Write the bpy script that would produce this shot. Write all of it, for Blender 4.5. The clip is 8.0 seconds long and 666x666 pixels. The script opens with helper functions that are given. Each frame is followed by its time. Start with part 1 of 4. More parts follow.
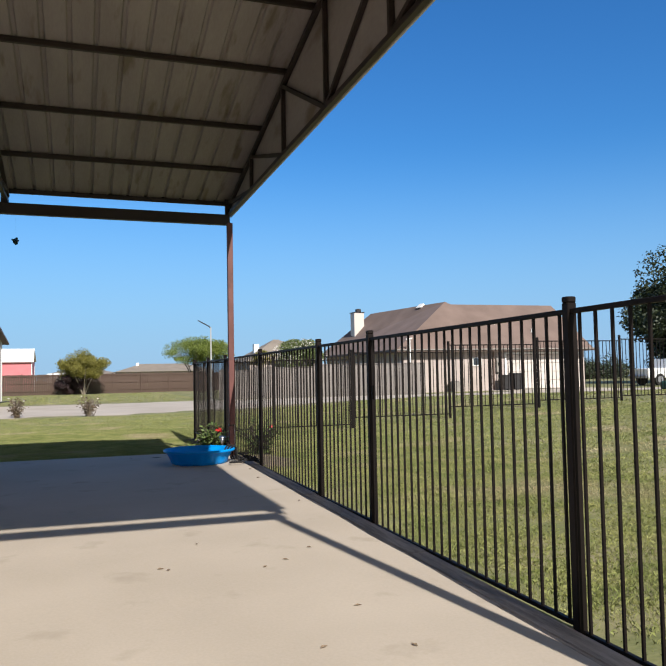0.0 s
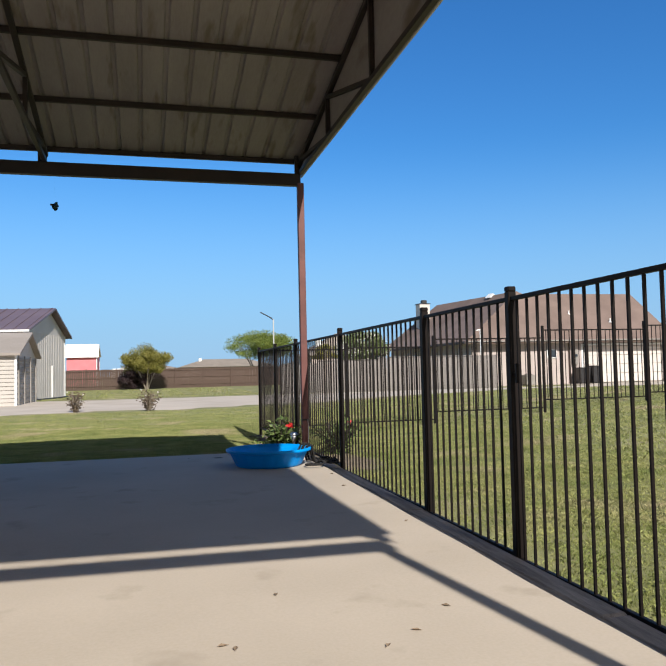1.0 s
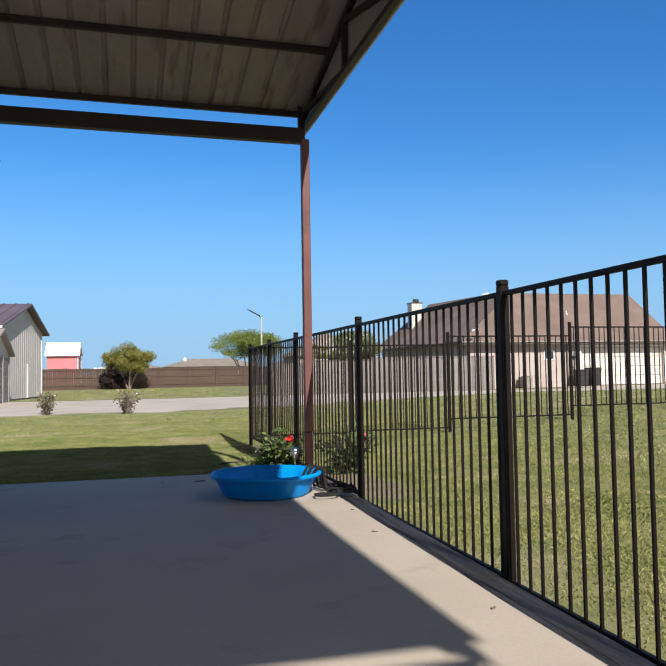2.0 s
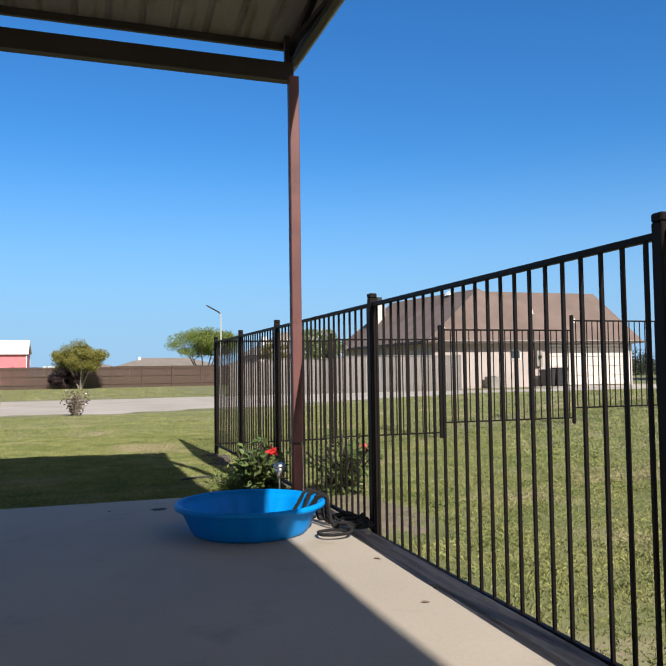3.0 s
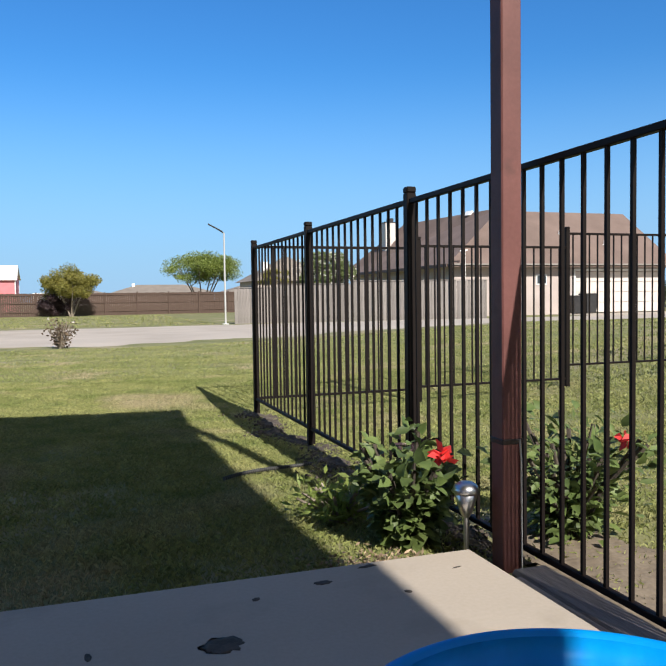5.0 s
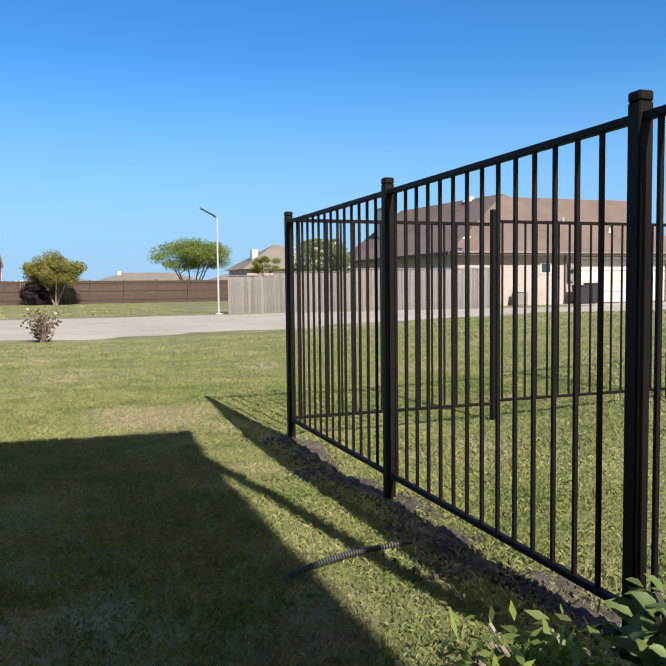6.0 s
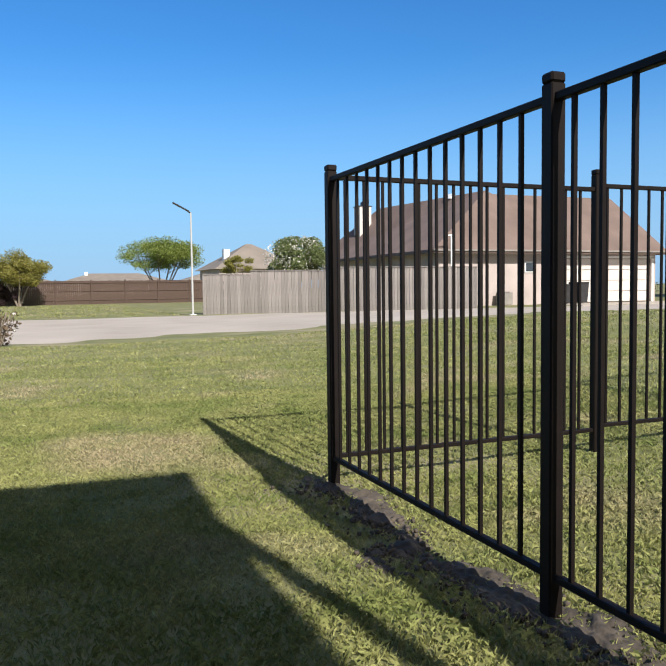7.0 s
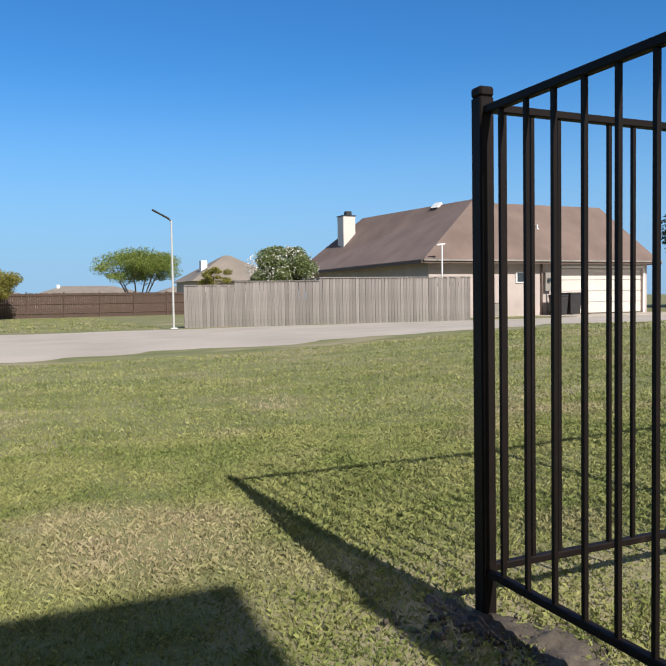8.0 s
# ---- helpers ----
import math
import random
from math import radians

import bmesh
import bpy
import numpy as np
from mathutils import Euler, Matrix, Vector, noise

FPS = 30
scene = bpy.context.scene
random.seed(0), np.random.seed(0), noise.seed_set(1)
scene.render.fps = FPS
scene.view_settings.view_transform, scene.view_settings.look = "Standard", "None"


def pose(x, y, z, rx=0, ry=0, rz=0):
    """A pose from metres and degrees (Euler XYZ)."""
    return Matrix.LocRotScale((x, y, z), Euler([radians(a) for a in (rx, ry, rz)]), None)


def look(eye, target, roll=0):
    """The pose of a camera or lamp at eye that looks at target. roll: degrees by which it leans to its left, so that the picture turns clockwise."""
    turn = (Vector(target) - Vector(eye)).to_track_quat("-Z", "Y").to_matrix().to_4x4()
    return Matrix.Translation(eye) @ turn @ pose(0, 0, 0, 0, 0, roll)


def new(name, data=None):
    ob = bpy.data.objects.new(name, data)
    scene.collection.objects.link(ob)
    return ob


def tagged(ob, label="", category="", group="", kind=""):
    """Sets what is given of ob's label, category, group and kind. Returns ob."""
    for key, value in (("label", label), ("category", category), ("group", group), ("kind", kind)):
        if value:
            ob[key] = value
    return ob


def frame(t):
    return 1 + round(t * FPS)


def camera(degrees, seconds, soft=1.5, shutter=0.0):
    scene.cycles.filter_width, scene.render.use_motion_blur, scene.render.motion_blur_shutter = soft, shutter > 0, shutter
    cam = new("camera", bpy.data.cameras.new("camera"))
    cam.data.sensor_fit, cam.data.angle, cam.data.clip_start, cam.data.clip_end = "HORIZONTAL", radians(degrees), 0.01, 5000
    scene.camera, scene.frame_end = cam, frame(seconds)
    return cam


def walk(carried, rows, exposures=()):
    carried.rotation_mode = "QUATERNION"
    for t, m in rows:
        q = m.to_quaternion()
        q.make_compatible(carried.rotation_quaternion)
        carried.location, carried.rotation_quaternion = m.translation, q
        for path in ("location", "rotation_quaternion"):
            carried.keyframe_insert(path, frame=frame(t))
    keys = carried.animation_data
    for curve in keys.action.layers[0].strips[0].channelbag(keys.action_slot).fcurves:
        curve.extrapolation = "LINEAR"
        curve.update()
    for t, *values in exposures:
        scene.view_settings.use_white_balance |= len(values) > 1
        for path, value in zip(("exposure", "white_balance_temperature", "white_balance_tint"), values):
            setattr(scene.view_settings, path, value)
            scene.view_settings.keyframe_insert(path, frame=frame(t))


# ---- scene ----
cam = camera(47.3, 8.0)
PATH = [
    (0, (0.159, -0.059, 1.061), (0.792, 1.835, 1.17), -1.1),
    (0.5, (0.236, 0.756, 0.974), (0.763, 2.682, 1.078), -1.1),
    (1, (0.337, 1.658, 0.951), (0.819, 3.597, 1.051), -1.3),
    (1.5, (0.45, 2.623, 0.96), (0.932, 4.562, 1.058), -1.2),
    (3, (0.631, 5.048, 0.928), (1.258, 6.944, 1.027), -0.8),
    (3.5, (0.701, 5.932, 0.877), (1.336, 7.828, 0.895), -0.7),
    (4, (0.742, 6.86, 0.861), (1.374, 8.757, 0.811), -0.7),
    (4.5, (0.769, 7.693, 0.871), (1.398, 9.591, 0.8), -0.9),
    (5, (0.806, 8.52, 0.875), (1.445, 10.413, 0.783), -0.8),
    (6.5, (0.893, 11.046, 0.891), (1.594, 12.915, 0.764), -0.6),
    (7, (0.951, 11.828, 0.811), (1.697, 13.68, 0.691), -0.7),
    (7.5, (0.976, 12.599, 0.823), (1.765, 14.433, 0.71), -1.0),
    (8, (1.02, 13.42, 0.79), (1.828, 15.248, 0.701), -0.9),
]
EXPOSURES = [(0, 0.56), (1.5, 0.60), (3, 0.62), (4.5, 0.66), (6.5, 0.72), (8, 0.53)]
walk(cam, [(t, look(eye, target, roll)) for t, eye, target, roll in PATH], EXPOSURES)

# ---- light ----
TO_SUN = Vector((0.172, -1.24, 1.0)).normalized()
world = bpy.data.worlds.new("sky")
scene.world = world
world.use_nodes = True
wn = world.node_tree.nodes
sky = wn.new("ShaderNodeTexSky")
sky.sky_type = "NISHITA"
sky.sun_disc = False
sky.sun_elevation = math.asin(TO_SUN.z)
sky.sun_rotation = math.atan2(TO_SUN.x, TO_SUN.y)
sky.air_density, sky.dust_density, sky.ozone_density = 1.5, 0.0, 3.0
sky.altitude = 1500
wn["Background"].inputs["Strength"].default_value = 0.075
tint = wn.new("ShaderNodeMix")
tint.data_type, tint.blend_type = "RGBA", "MULTIPLY"
tint.inputs[0].default_value, tint.inputs[7].default_value = 1.0, (0.44, 0.85, 1.21, 1)
vivid = wn.new("ShaderNodeHueSaturation")
vivid.inputs["Saturation"].default_value = 1.22
world.node_tree.links.new(sky.outputs[0], vivid.inputs["Color"])
world.node_tree.links.new(vivid.outputs[0], tint.inputs[6])
# thin haze towards the horizon, the same all round
geo = wn.new("ShaderNodeTexCoord")
sep = wn.new("ShaderNodeSeparateXYZ")
low = wn.new("ShaderNodeMapRange")
low.interpolation_type = "SMOOTHSTEP"
low.inputs[1].default_value, low.inputs[2].default_value, low.inputs[3].default_value, low.inputs[4].default_value = 0.0, 0.30, 0.85, 0.0
haze = wn.new("ShaderNodeMix")
haze.data_type = "RGBA"
haze.inputs[7].default_value = (2.75, 4.55, 7.5, 1)
world.node_tree.links.new(geo.outputs["Generated"], sep.inputs[0])
world.node_tree.links.new(sep.outputs[2], low.inputs[0])
world.node_tree.links.new(low.outputs[0], haze.inputs[0])
world.node_tree.links.new(tint.outputs[2], haze.inputs[6])
# white glow added round the unseen sun, so fill light in shade is less blue
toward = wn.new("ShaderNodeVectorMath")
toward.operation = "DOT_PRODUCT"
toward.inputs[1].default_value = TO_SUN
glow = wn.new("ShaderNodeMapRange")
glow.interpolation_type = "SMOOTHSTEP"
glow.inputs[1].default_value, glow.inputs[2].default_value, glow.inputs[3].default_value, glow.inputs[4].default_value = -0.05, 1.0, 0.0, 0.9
sun_side_fill = wn.new("ShaderNodeMix")
sun_side_fill.data_type = "RGBA"
sun_side_fill.inputs[7].default_value = (3.2, 3.15, 3.15, 1)
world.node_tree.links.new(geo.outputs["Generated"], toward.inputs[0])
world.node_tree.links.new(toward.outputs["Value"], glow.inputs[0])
world.node_tree.links.new(glow.outputs[0], sun_side_fill.inputs[0])
world.node_tree.links.new(haze.outputs[2], sun_side_fill.inputs[6])
world.node_tree.links.new(sun_side_fill.outputs[2], wn["Background"].inputs[0])
sun = new("sun", bpy.data.lights.new("sun", "SUN"))
sun.data.energy, sun.data.angle, sun.data.color = 4.2, radians(0.6), (1.0, 0.955, 0.895)
sun.matrix_basis = look((0, 0, 30), Vector((0, 0, 30)) - TO_SUN)


# ---- materials ----
def mat(name, a, b, rough=0.8, metal=0.0, scale=8.0, fine=120.0, bump=0.2, spread=0.25, spots=None, stretch=(1, 1, 1), random_amount=0.0, leaf=False):
    """Two colours mixed by a large and a fine noise in object space, with a fine relief; spots: a third colour in patches."""
    m = bpy.data.materials.new(name)
    m.use_nodes = True
    nt = m.node_tree
    n, link = nt.nodes, nt.links.new
    bs = n["Principled BSDF"]
    co = n.new("ShaderNodeTexCoord")
    mp = n.new("ShaderNodeMapping")
    mp.inputs["Scale"].default_value = stretch
    link(co.outputs["Object"], mp.inputs[0])
    big = n.new("ShaderNodeTexNoise")
    big.inputs["Scale"].default_value, big.inputs["Detail"].default_value = scale, 5
    small = n.new("ShaderNodeTexNoise")
    small.inputs["Scale"].default_value, small.inputs["Detail"].default_value = fine, 3
    link(mp.outputs[0], big.inputs["Vector"]), link(mp.outputs[0], small.inputs["Vector"])
    add = n.new("ShaderNodeMath")
    add.operation = "MULTIPLY_ADD"
    link(small.outputs[0], add.inputs[0])
    add.inputs[1].default_value = 0.45
    link(big.outputs[0], add.inputs[2])
    rng = n.new("ShaderNodeMapRange")
    rng.inputs[1].default_value, rng.inputs[2].default_value = 0.72 - spread, 0.72 + spread
    link(add.outputs[0], rng.inputs[0])
    mix = n.new("ShaderNodeMix")
    mix.data_type = "RGBA"
    mix.inputs[6].default_value, mix.inputs[7].default_value = (*a, 1), (*b, 1)
    link(rng.outputs[0], mix.inputs[0])
    colour = mix.outputs[2]
    if spots:
        sp = n.new("ShaderNodeTexNoise")
        sp.inputs["Scale"].default_value, sp.inputs["Detail"].default_value = spots[1], 6
        link(mp.outputs[0], sp.inputs["Vector"])
        r2 = n.new("ShaderNodeMapRange")
        r2.inputs[1].default_value, r2.inputs[2].default_value = spots[2], spots[2] + 0.12
        link(sp.outputs[0], r2.inputs[0])
        mx = n.new("ShaderNodeMix")
        mx.data_type = "RGBA"
        mx.inputs[7].default_value = (*spots[0], 1)
        link(r2.outputs[0], mx.inputs[0]), link(colour, mx.inputs[6])
        colour = mx.outputs[2]
    if random_amount:
        info = n.new("ShaderNodeObjectInfo" if not leaf else "ShaderNodeNewGeometry")
        r3 = n.new("ShaderNodeMapRange")
        r3.inputs[3].default_value, r3.inputs[4].default_value = 1 - random_amount, 1 + random_amount
        link(info.outputs["Random Per Island" if leaf else "Random"], r3.inputs[0])
        hs = n.new("ShaderNodeHueSaturation")
        link(r3.outputs[0], hs.inputs["Value"]), link(colour, hs.inputs["Color"])
        colour = hs.outputs[0]
    link(colour, bs.inputs["Base Color"])
    bs.inputs["Roughness"].default_value, bs.inputs["Metallic"].default_value = rough, metal
    if bump:
        bp = n.new("ShaderNodeBump")
        bp.inputs["Strength"].default_value, bp.inputs["Distance"].default_value = bump, 0.01
        link(add.outputs[0], bp.inputs["Height"]), link(bp.outputs[0], bs.inputs["Normal"])
    return m


def leafy(name, a, b, glow=0.35, spread=0.3, spots=None):
    m = mat(name, a, b, 0.55, scale=3, fine=40, bump=0, spread=spread, spots=spots, random_amount=0.35, leaf=True)
    nt = m.node_tree
    bs = nt.nodes["Principled BSDF"]
    tr = nt.nodes.new("ShaderNodeBsdfTranslucent")
    mx = nt.nodes.new("ShaderNodeMixShader")
    mx.inputs[0].default_value = glow
    nt.links.new(bs.inputs["Base Color"].links[0].from_socket, tr.inputs[0])
    nt.links.new(bs.outputs[0], mx.inputs[1]), nt.links.new(tr.outputs[0], mx.inputs[2])
    nt.links.new(mx.outputs[0], nt.nodes["Material Output"].inputs[0])
    return m


M_LAWN = mat("lawn_soil", (0.126, 0.138, 0.043), (0.225, 0.214, 0.090), 0.95, scale=1.6, fine=45, bump=0.9, spread=0.17, spots=((0.285, 0.242, 0.140), 0.6, 0.54), stretch=(0.7, 1.25, 1))
M_GRASS = leafy("grass_blade", (0.165, 0.200, 0.054), (0.330, 0.325, 0.122), 0.15, 0.2, ((0.39, 0.328, 0.190), 0.7, 0.55))
M_ROAD = mat("pale_gravel", (0.36, 0.31, 0.255), (0.48, 0.42, 0.355), 0.95, scale=0.5, fine=25, bump=0.5)
M_DIRT = mat("bare_soil", (0.034, 0.027, 0.020), (0.125, 0.10, 0.076), 0.95, scale=9, fine=60, bump=1.0)
M_SLAB = mat("concrete", (0.395, 0.332, 0.256), (0.515, 0.438, 0.348), 0.85, scale=0.9, fine=70, bump=0.12, spread=0.36, spots=((0.372, 0.310, 0.236), 2.6, 0.60))
M_STEEL = mat("brown_steel", (0.016, 0.010, 0.008), (0.030, 0.018, 0.014), 0.55, scale=4, fine=60, bump=0.05)
M_RED = mat("red_oxide_steel", (0.118, 0.041, 0.034), (0.172, 0.064, 0.054), 0.6, scale=5, fine=70, bump=0.1, spots=((0.10, 0.038, 0.032), 6.0, 0.60))
M_SHEET = mat("galvanised_sheet", (0.275, 0.240, 0.226), (0.375, 0.335, 0.312), 0.6, 0.1, scale=1.2, fine=20, bump=0.05, stretch=(3, 0.5, 1), spots=((0.19, 0.155, 0.12), 2.2, 0.57))
M_BLACK = mat("black_paint", (0.007, 0.005, 0.0045), (0.014, 0.0095, 0.008), 0.55, scale=6, fine=90, bump=0.06, spots=((0.032, 0.022, 0.018), 9.0, 0.68))
M_BLACK.node_tree.nodes["Principled BSDF"].inputs["Specular IOR Level"].default_value = 0.15
M_TIMBER = mat("weathered_timber", (0.11, 0.092, 0.082), (0.34, 0.295, 0.26), 0.9, scale=3, fine=30, bump=0.6, stretch=(8, 0.6, 8))
M_BLUE = mat("blue_plastic", (0.0, 0.265, 0.76), (0.0, 0.335, 0.86), 0.42, scale=3, fine=60, bump=0.02, spots=((0.004, 0.21, 0.62), 7.0, 0.66))
M_BLUE.node_tree.nodes["Principled BSDF"].inputs["Specular IOR Level"].default_value = 0.25
nt = M_BLUE.node_tree
thin = nt.nodes.new("ShaderNodeBsdfTranslucent")
thin.inputs[0].default_value = (0.02, 0.46, 0.95, 1)
both = nt.nodes.new("ShaderNodeMixShader")
both.inputs[0].default_value = 0.16
nt.links.new(nt.nodes["Principled BSDF"].outputs[0], both.inputs[1]), nt.links.new(thin.outputs[0], both.inputs[2])
nt.links.new(both.outputs[0], nt.nodes["Material Output"].inputs[0])
M_ROPE = mat("black_rope", (0.004, 0.004, 0.004), (0.020, 0.017, 0.015), 0.85, scale=40, fine=300, bump=0.6)
M_MUCK = mat("wet_leaves", (0.010, 0.009, 0.007), (0.055, 0.042, 0.03), 0.6, scale=20, fine=150, bump=0.8)
M_CHROME = mat("brushed_steel", (0.55, 0.55, 0.56), (0.7, 0.7, 0.7), 0.28, 1.0, scale=30, fine=200, bump=0.03)
M_LEAF = leafy("hibiscus_leaf", (0.055, 0.095, 0.024), (0.175, 0.222, 0.062), 0.2)
M_MYRTLE = leafy("myrtle_leaf", (0.10, 0.14, 0.05), (0.25, 0.29, 0.11), 0.25)
M_LEAFDARK = leafy("dark_leaf", (0.018, 0.03, 0.014), (0.045, 0.06, 0.022), 0.15)
M_LEAFOLIVE = leafy("olive_leaf", (0.19, 0.19, 0.04), (0.36, 0.32, 0.08), 0.4)
M_LEAFLIGHT = leafy("light_leaf", (0.15, 0.22, 0.04), (0.32, 0.36, 0.09), 0.42)
M_LEAFPURPLE = leafy("purple_leaf", (0.03, 0.018, 0.022), (0.07, 0.04, 0.04), 0.15)
M_LEAFBROWN = leafy("brown_leaf", (0.09, 0.06, 0.04), (0.17, 0.12, 0.07), 0.2)
M_PETAL = leafy("red_petal", (0.70, 0.035, 0.035), (0.85, 0.10, 0.09), 0.3)
M_WHITEPETAL = leafy("white_petal", (0.7, 0.66, 0.6), (0.8, 0.76, 0.7), 0.3)
M_BARK = mat("bark", (0.20, 0.16, 0.12), (0.34, 0.29, 0.23), 0.95, scale=8, fine=60, bump=0.8)
M_BARKDARK = mat("dark_bark", (0.05, 0.04, 0.03), (0.10, 0.08, 0.06), 0.95, scale=8, fine=60, bump=0.8)
M_FENCE = mat("grey_cedar", (0.150, 0.135, 0.124), (0.275, 0.248, 0.23), 0.95, scale=2, fine=15, bump=0.3, stretch=(6, 6, 0.7), random_amount=0.2)
M_FENCEBROWN = mat("brown_cedar", (0.062, 0.040, 0.031), (0.105, 0.070, 0.054), 0.95, scale=1.5, fine=12, bump=0.3, stretch=(5, 5, 0.6), random_amount=0.12, leaf=True)
M_SHINGLE = mat("brown_shingle", (0.135, 0.095, 0.078), (0.21, 0.15, 0.125), 0.9, scale=0.6, fine=18, bump=0.4)
M_SHINGLEGREY = mat("grey_shingle", (0.24, 0.21, 0.18), (0.32, 0.28, 0.25), 0.9, scale=0.6, fine=14, bump=0.4)
M_BRICK = mat("pink_tan_brick", (0.40, 0.335, 0.305), (0.50, 0.425, 0.39), 0.9, scale=1.0, fine=14, bump=0.3)
M_CREAM = mat("cream_paint", (0.605, 0.54, 0.485), (0.665, 0.605, 0.55), 0.6, scale=1, fine=30, bump=0.03)
M_TRIMDARK = mat("brown_fascia", (0.11, 0.075, 0.06), (0.15, 0.105, 0.085), 0.7, scale=2, fine=30, bump=0.05)
M_WHITE = mat("white_paint", (0.74, 0.74, 0.72), (0.82, 0.82, 0.80), 0.55, scale=2, fine=40, bump=0.03)
M_POLE = mat("grey_pole", (0.42, 0.42, 0.40), (0.52, 0.52, 0.50), 0.5, scale=2, fine=40, bump=0.03)
M_FARROOF = mat("sun_bleached_shingle", (0.19, 0.16, 0.13), (0.26, 0.22, 0.18), 0.9, scale=0.6, fine=14, bump=0.4)
M_BARNWALL = mat("grey_tan_metal", (0.47, 0.435, 0.40), (0.54, 0.505, 0.465), 0.55, scale=0.6, fine=20, bump=0.03)
M_BARNROOF = mat("plum_metal", (0.105, 0.075, 0.085), (0.15, 0.11, 0.12), 0.45, scale=0.6, fine=20, bump=0.03)
M_SIDING = mat("cream_siding", (0.44, 0.405, 0.365), (0.52, 0.48, 0.435), 0.8, scale=1, fine=20, bump=0.1)
M_GREYWOOD = mat("grey_board", (0.20, 0.185, 0.165), (0.32, 0.29, 0.26), 0.9, scale=2, fine=20, bump=0.2)
M_PINK = mat("pink_paint", (0.58, 0.17, 0.19), (0.66, 0.22, 0.24), 0.7, scale=1, fine=30, bump=0.03)
M_DARKBIN = mat("dark_plastic", (0.018, 0.018, 0.02), (0.035, 0.033, 0.033), 0.5, scale=4, fine=60, bump=0.03)
M_GLASS = mat("window_glass", (0.03, 0.04, 0.05), (0.05, 0.06, 0.07), 0.08, scale=2, fine=10, bump=0)
M_TYRE = mat("rubber", (0.012, 0.012, 0.012), (0.025, 0.024, 0.023), 0.8, scale=8, fine=80, bump=0.1)


# ---- helpers of this place ----
def part(name, bm, material, parent=None, label="", smooth=False, at=None):
    """A bmesh as one mesh object, under a thing or alone."""
    me = bpy.data.meshes.new(name)
    bm.to_mesh(me)
    bm.free()
    me.materials.append(material)
    if smooth:
        me.polygons.foreach_set("use_smooth", [True] * len(me.polygons))
    ob = new(name, me)
    if parent:
        ob.parent = parent
    if at:
        ob.matrix_basis = at
    return tagged(ob, label)


def again(ob, parent, m):
    """Another object on the same mesh."""
    o = new(ob.name.split(".")[0], ob.data)
    o.parent = parent
    o.matrix_basis = m
    return o


def thing(name, label, category, at=None, group="", kind=""):
    ob = new(name)
    ob.empty_display_size = 0.1
    if at:
        ob.matrix_basis = at
    return tagged(ob, label, category, group, kind)


def box(bm, x0, x1, y0, y1, z0, z1, bevel=0.0):
    r = bmesh.ops.create_cube(bm, size=1, matrix=Matrix.Translation(((x0 + x1) / 2, (y0 + y1) / 2, (z0 + z1) / 2)) @ Matrix.Diagonal((x1 - x0, y1 - y0, z1 - z0, 1)))
    if bevel:
        edges = {e for v in r["verts"] for e in v.link_edges}
        bmesh.ops.bevel(bm, geom=list(edges), offset=bevel, segments=1, affect="EDGES")
    return bm


def cube(x0, x1, y0, y1, z0, z1, bevel=0.0):
    return box(bmesh.new(), x0, x1, y0, y1, z0, z1, bevel)


def bar(bm, a, b, w, h=None, bevel=0.0):
    """A square bar from a to b, w wide and h high."""
    a, b = Vector(a), Vector(b)
    m = Matrix.Translation((a + b) / 2) @ (b - a).to_track_quat("Y", "Z").to_matrix().to_4x4() @ Matrix.Diagonal((w, (b - a).length, h or w, 1))
    r = bmesh.ops.create_cube(bm, size=1, matrix=m)
    if bevel:
        bmesh.ops.bevel(bm, geom=list({e for v in r["verts"] for e in v.link_edges}), offset=bevel, segments=1, affect="EDGES")
    return bm


def rod(bm, a, b, r0, r1=None, sides=8):
    a, b = Vector(a), Vector(b)
    bmesh.ops.create_cone(bm, cap_ends=True, segments=sides, radius1=r0, radius2=r0 if r1 is None else r1, depth=(b - a).length,
                          matrix=Matrix.Translation((a + b) / 2) @ (b - a).to_track_quat("Z", "Y").to_matrix().to_4x4())
    return bm


def poly(bm, points, faces):
    vs = [bm.verts.new(p) for p in points]
    for f in faces:
        bm.faces.new([vs[i] for i in f])
    return bm


def tube(bm, points, r, sides=7):
    """A bent tube along points."""
    pts = [Vector(p) for p in points]
    rings = []
    for i, p in enumerate(pts):
        d = (pts[min(i + 1, len(pts) - 1)] - pts[max(i - 1, 0)]).normalized()
        u = d.cross(Vector((0.13, 0.21, 0.97))).normalized()
        v = d.cross(u)
        rings.append([bm.verts.new(p + r * (math.cos(k * math.tau / sides) * u + math.sin(k * math.tau / sides) * v)) for k in range(sides)])
    for q, w in zip(rings, rings[1:]):
        for k in range(sides):
            bm.faces.new((q[k], q[(k + 1) % sides], w[(k + 1) % sides], w[k]))
    return bm


def bulk(name, verts, faces, material, parent=None, label="", smooth=False):
    """A mesh from numpy arrays of places and of triangles or quads."""
    me = bpy.data.meshes.new(name)
    me.from_pydata(verts.tolist(), [], faces.tolist())
    me.materials.append(material)
    if smooth:
        me.polygons.foreach_set("use_smooth", [True] * len(me.polygons))
    ob = new(name, me)
    if parent:
        ob.parent = parent
    return tagged(ob, label)


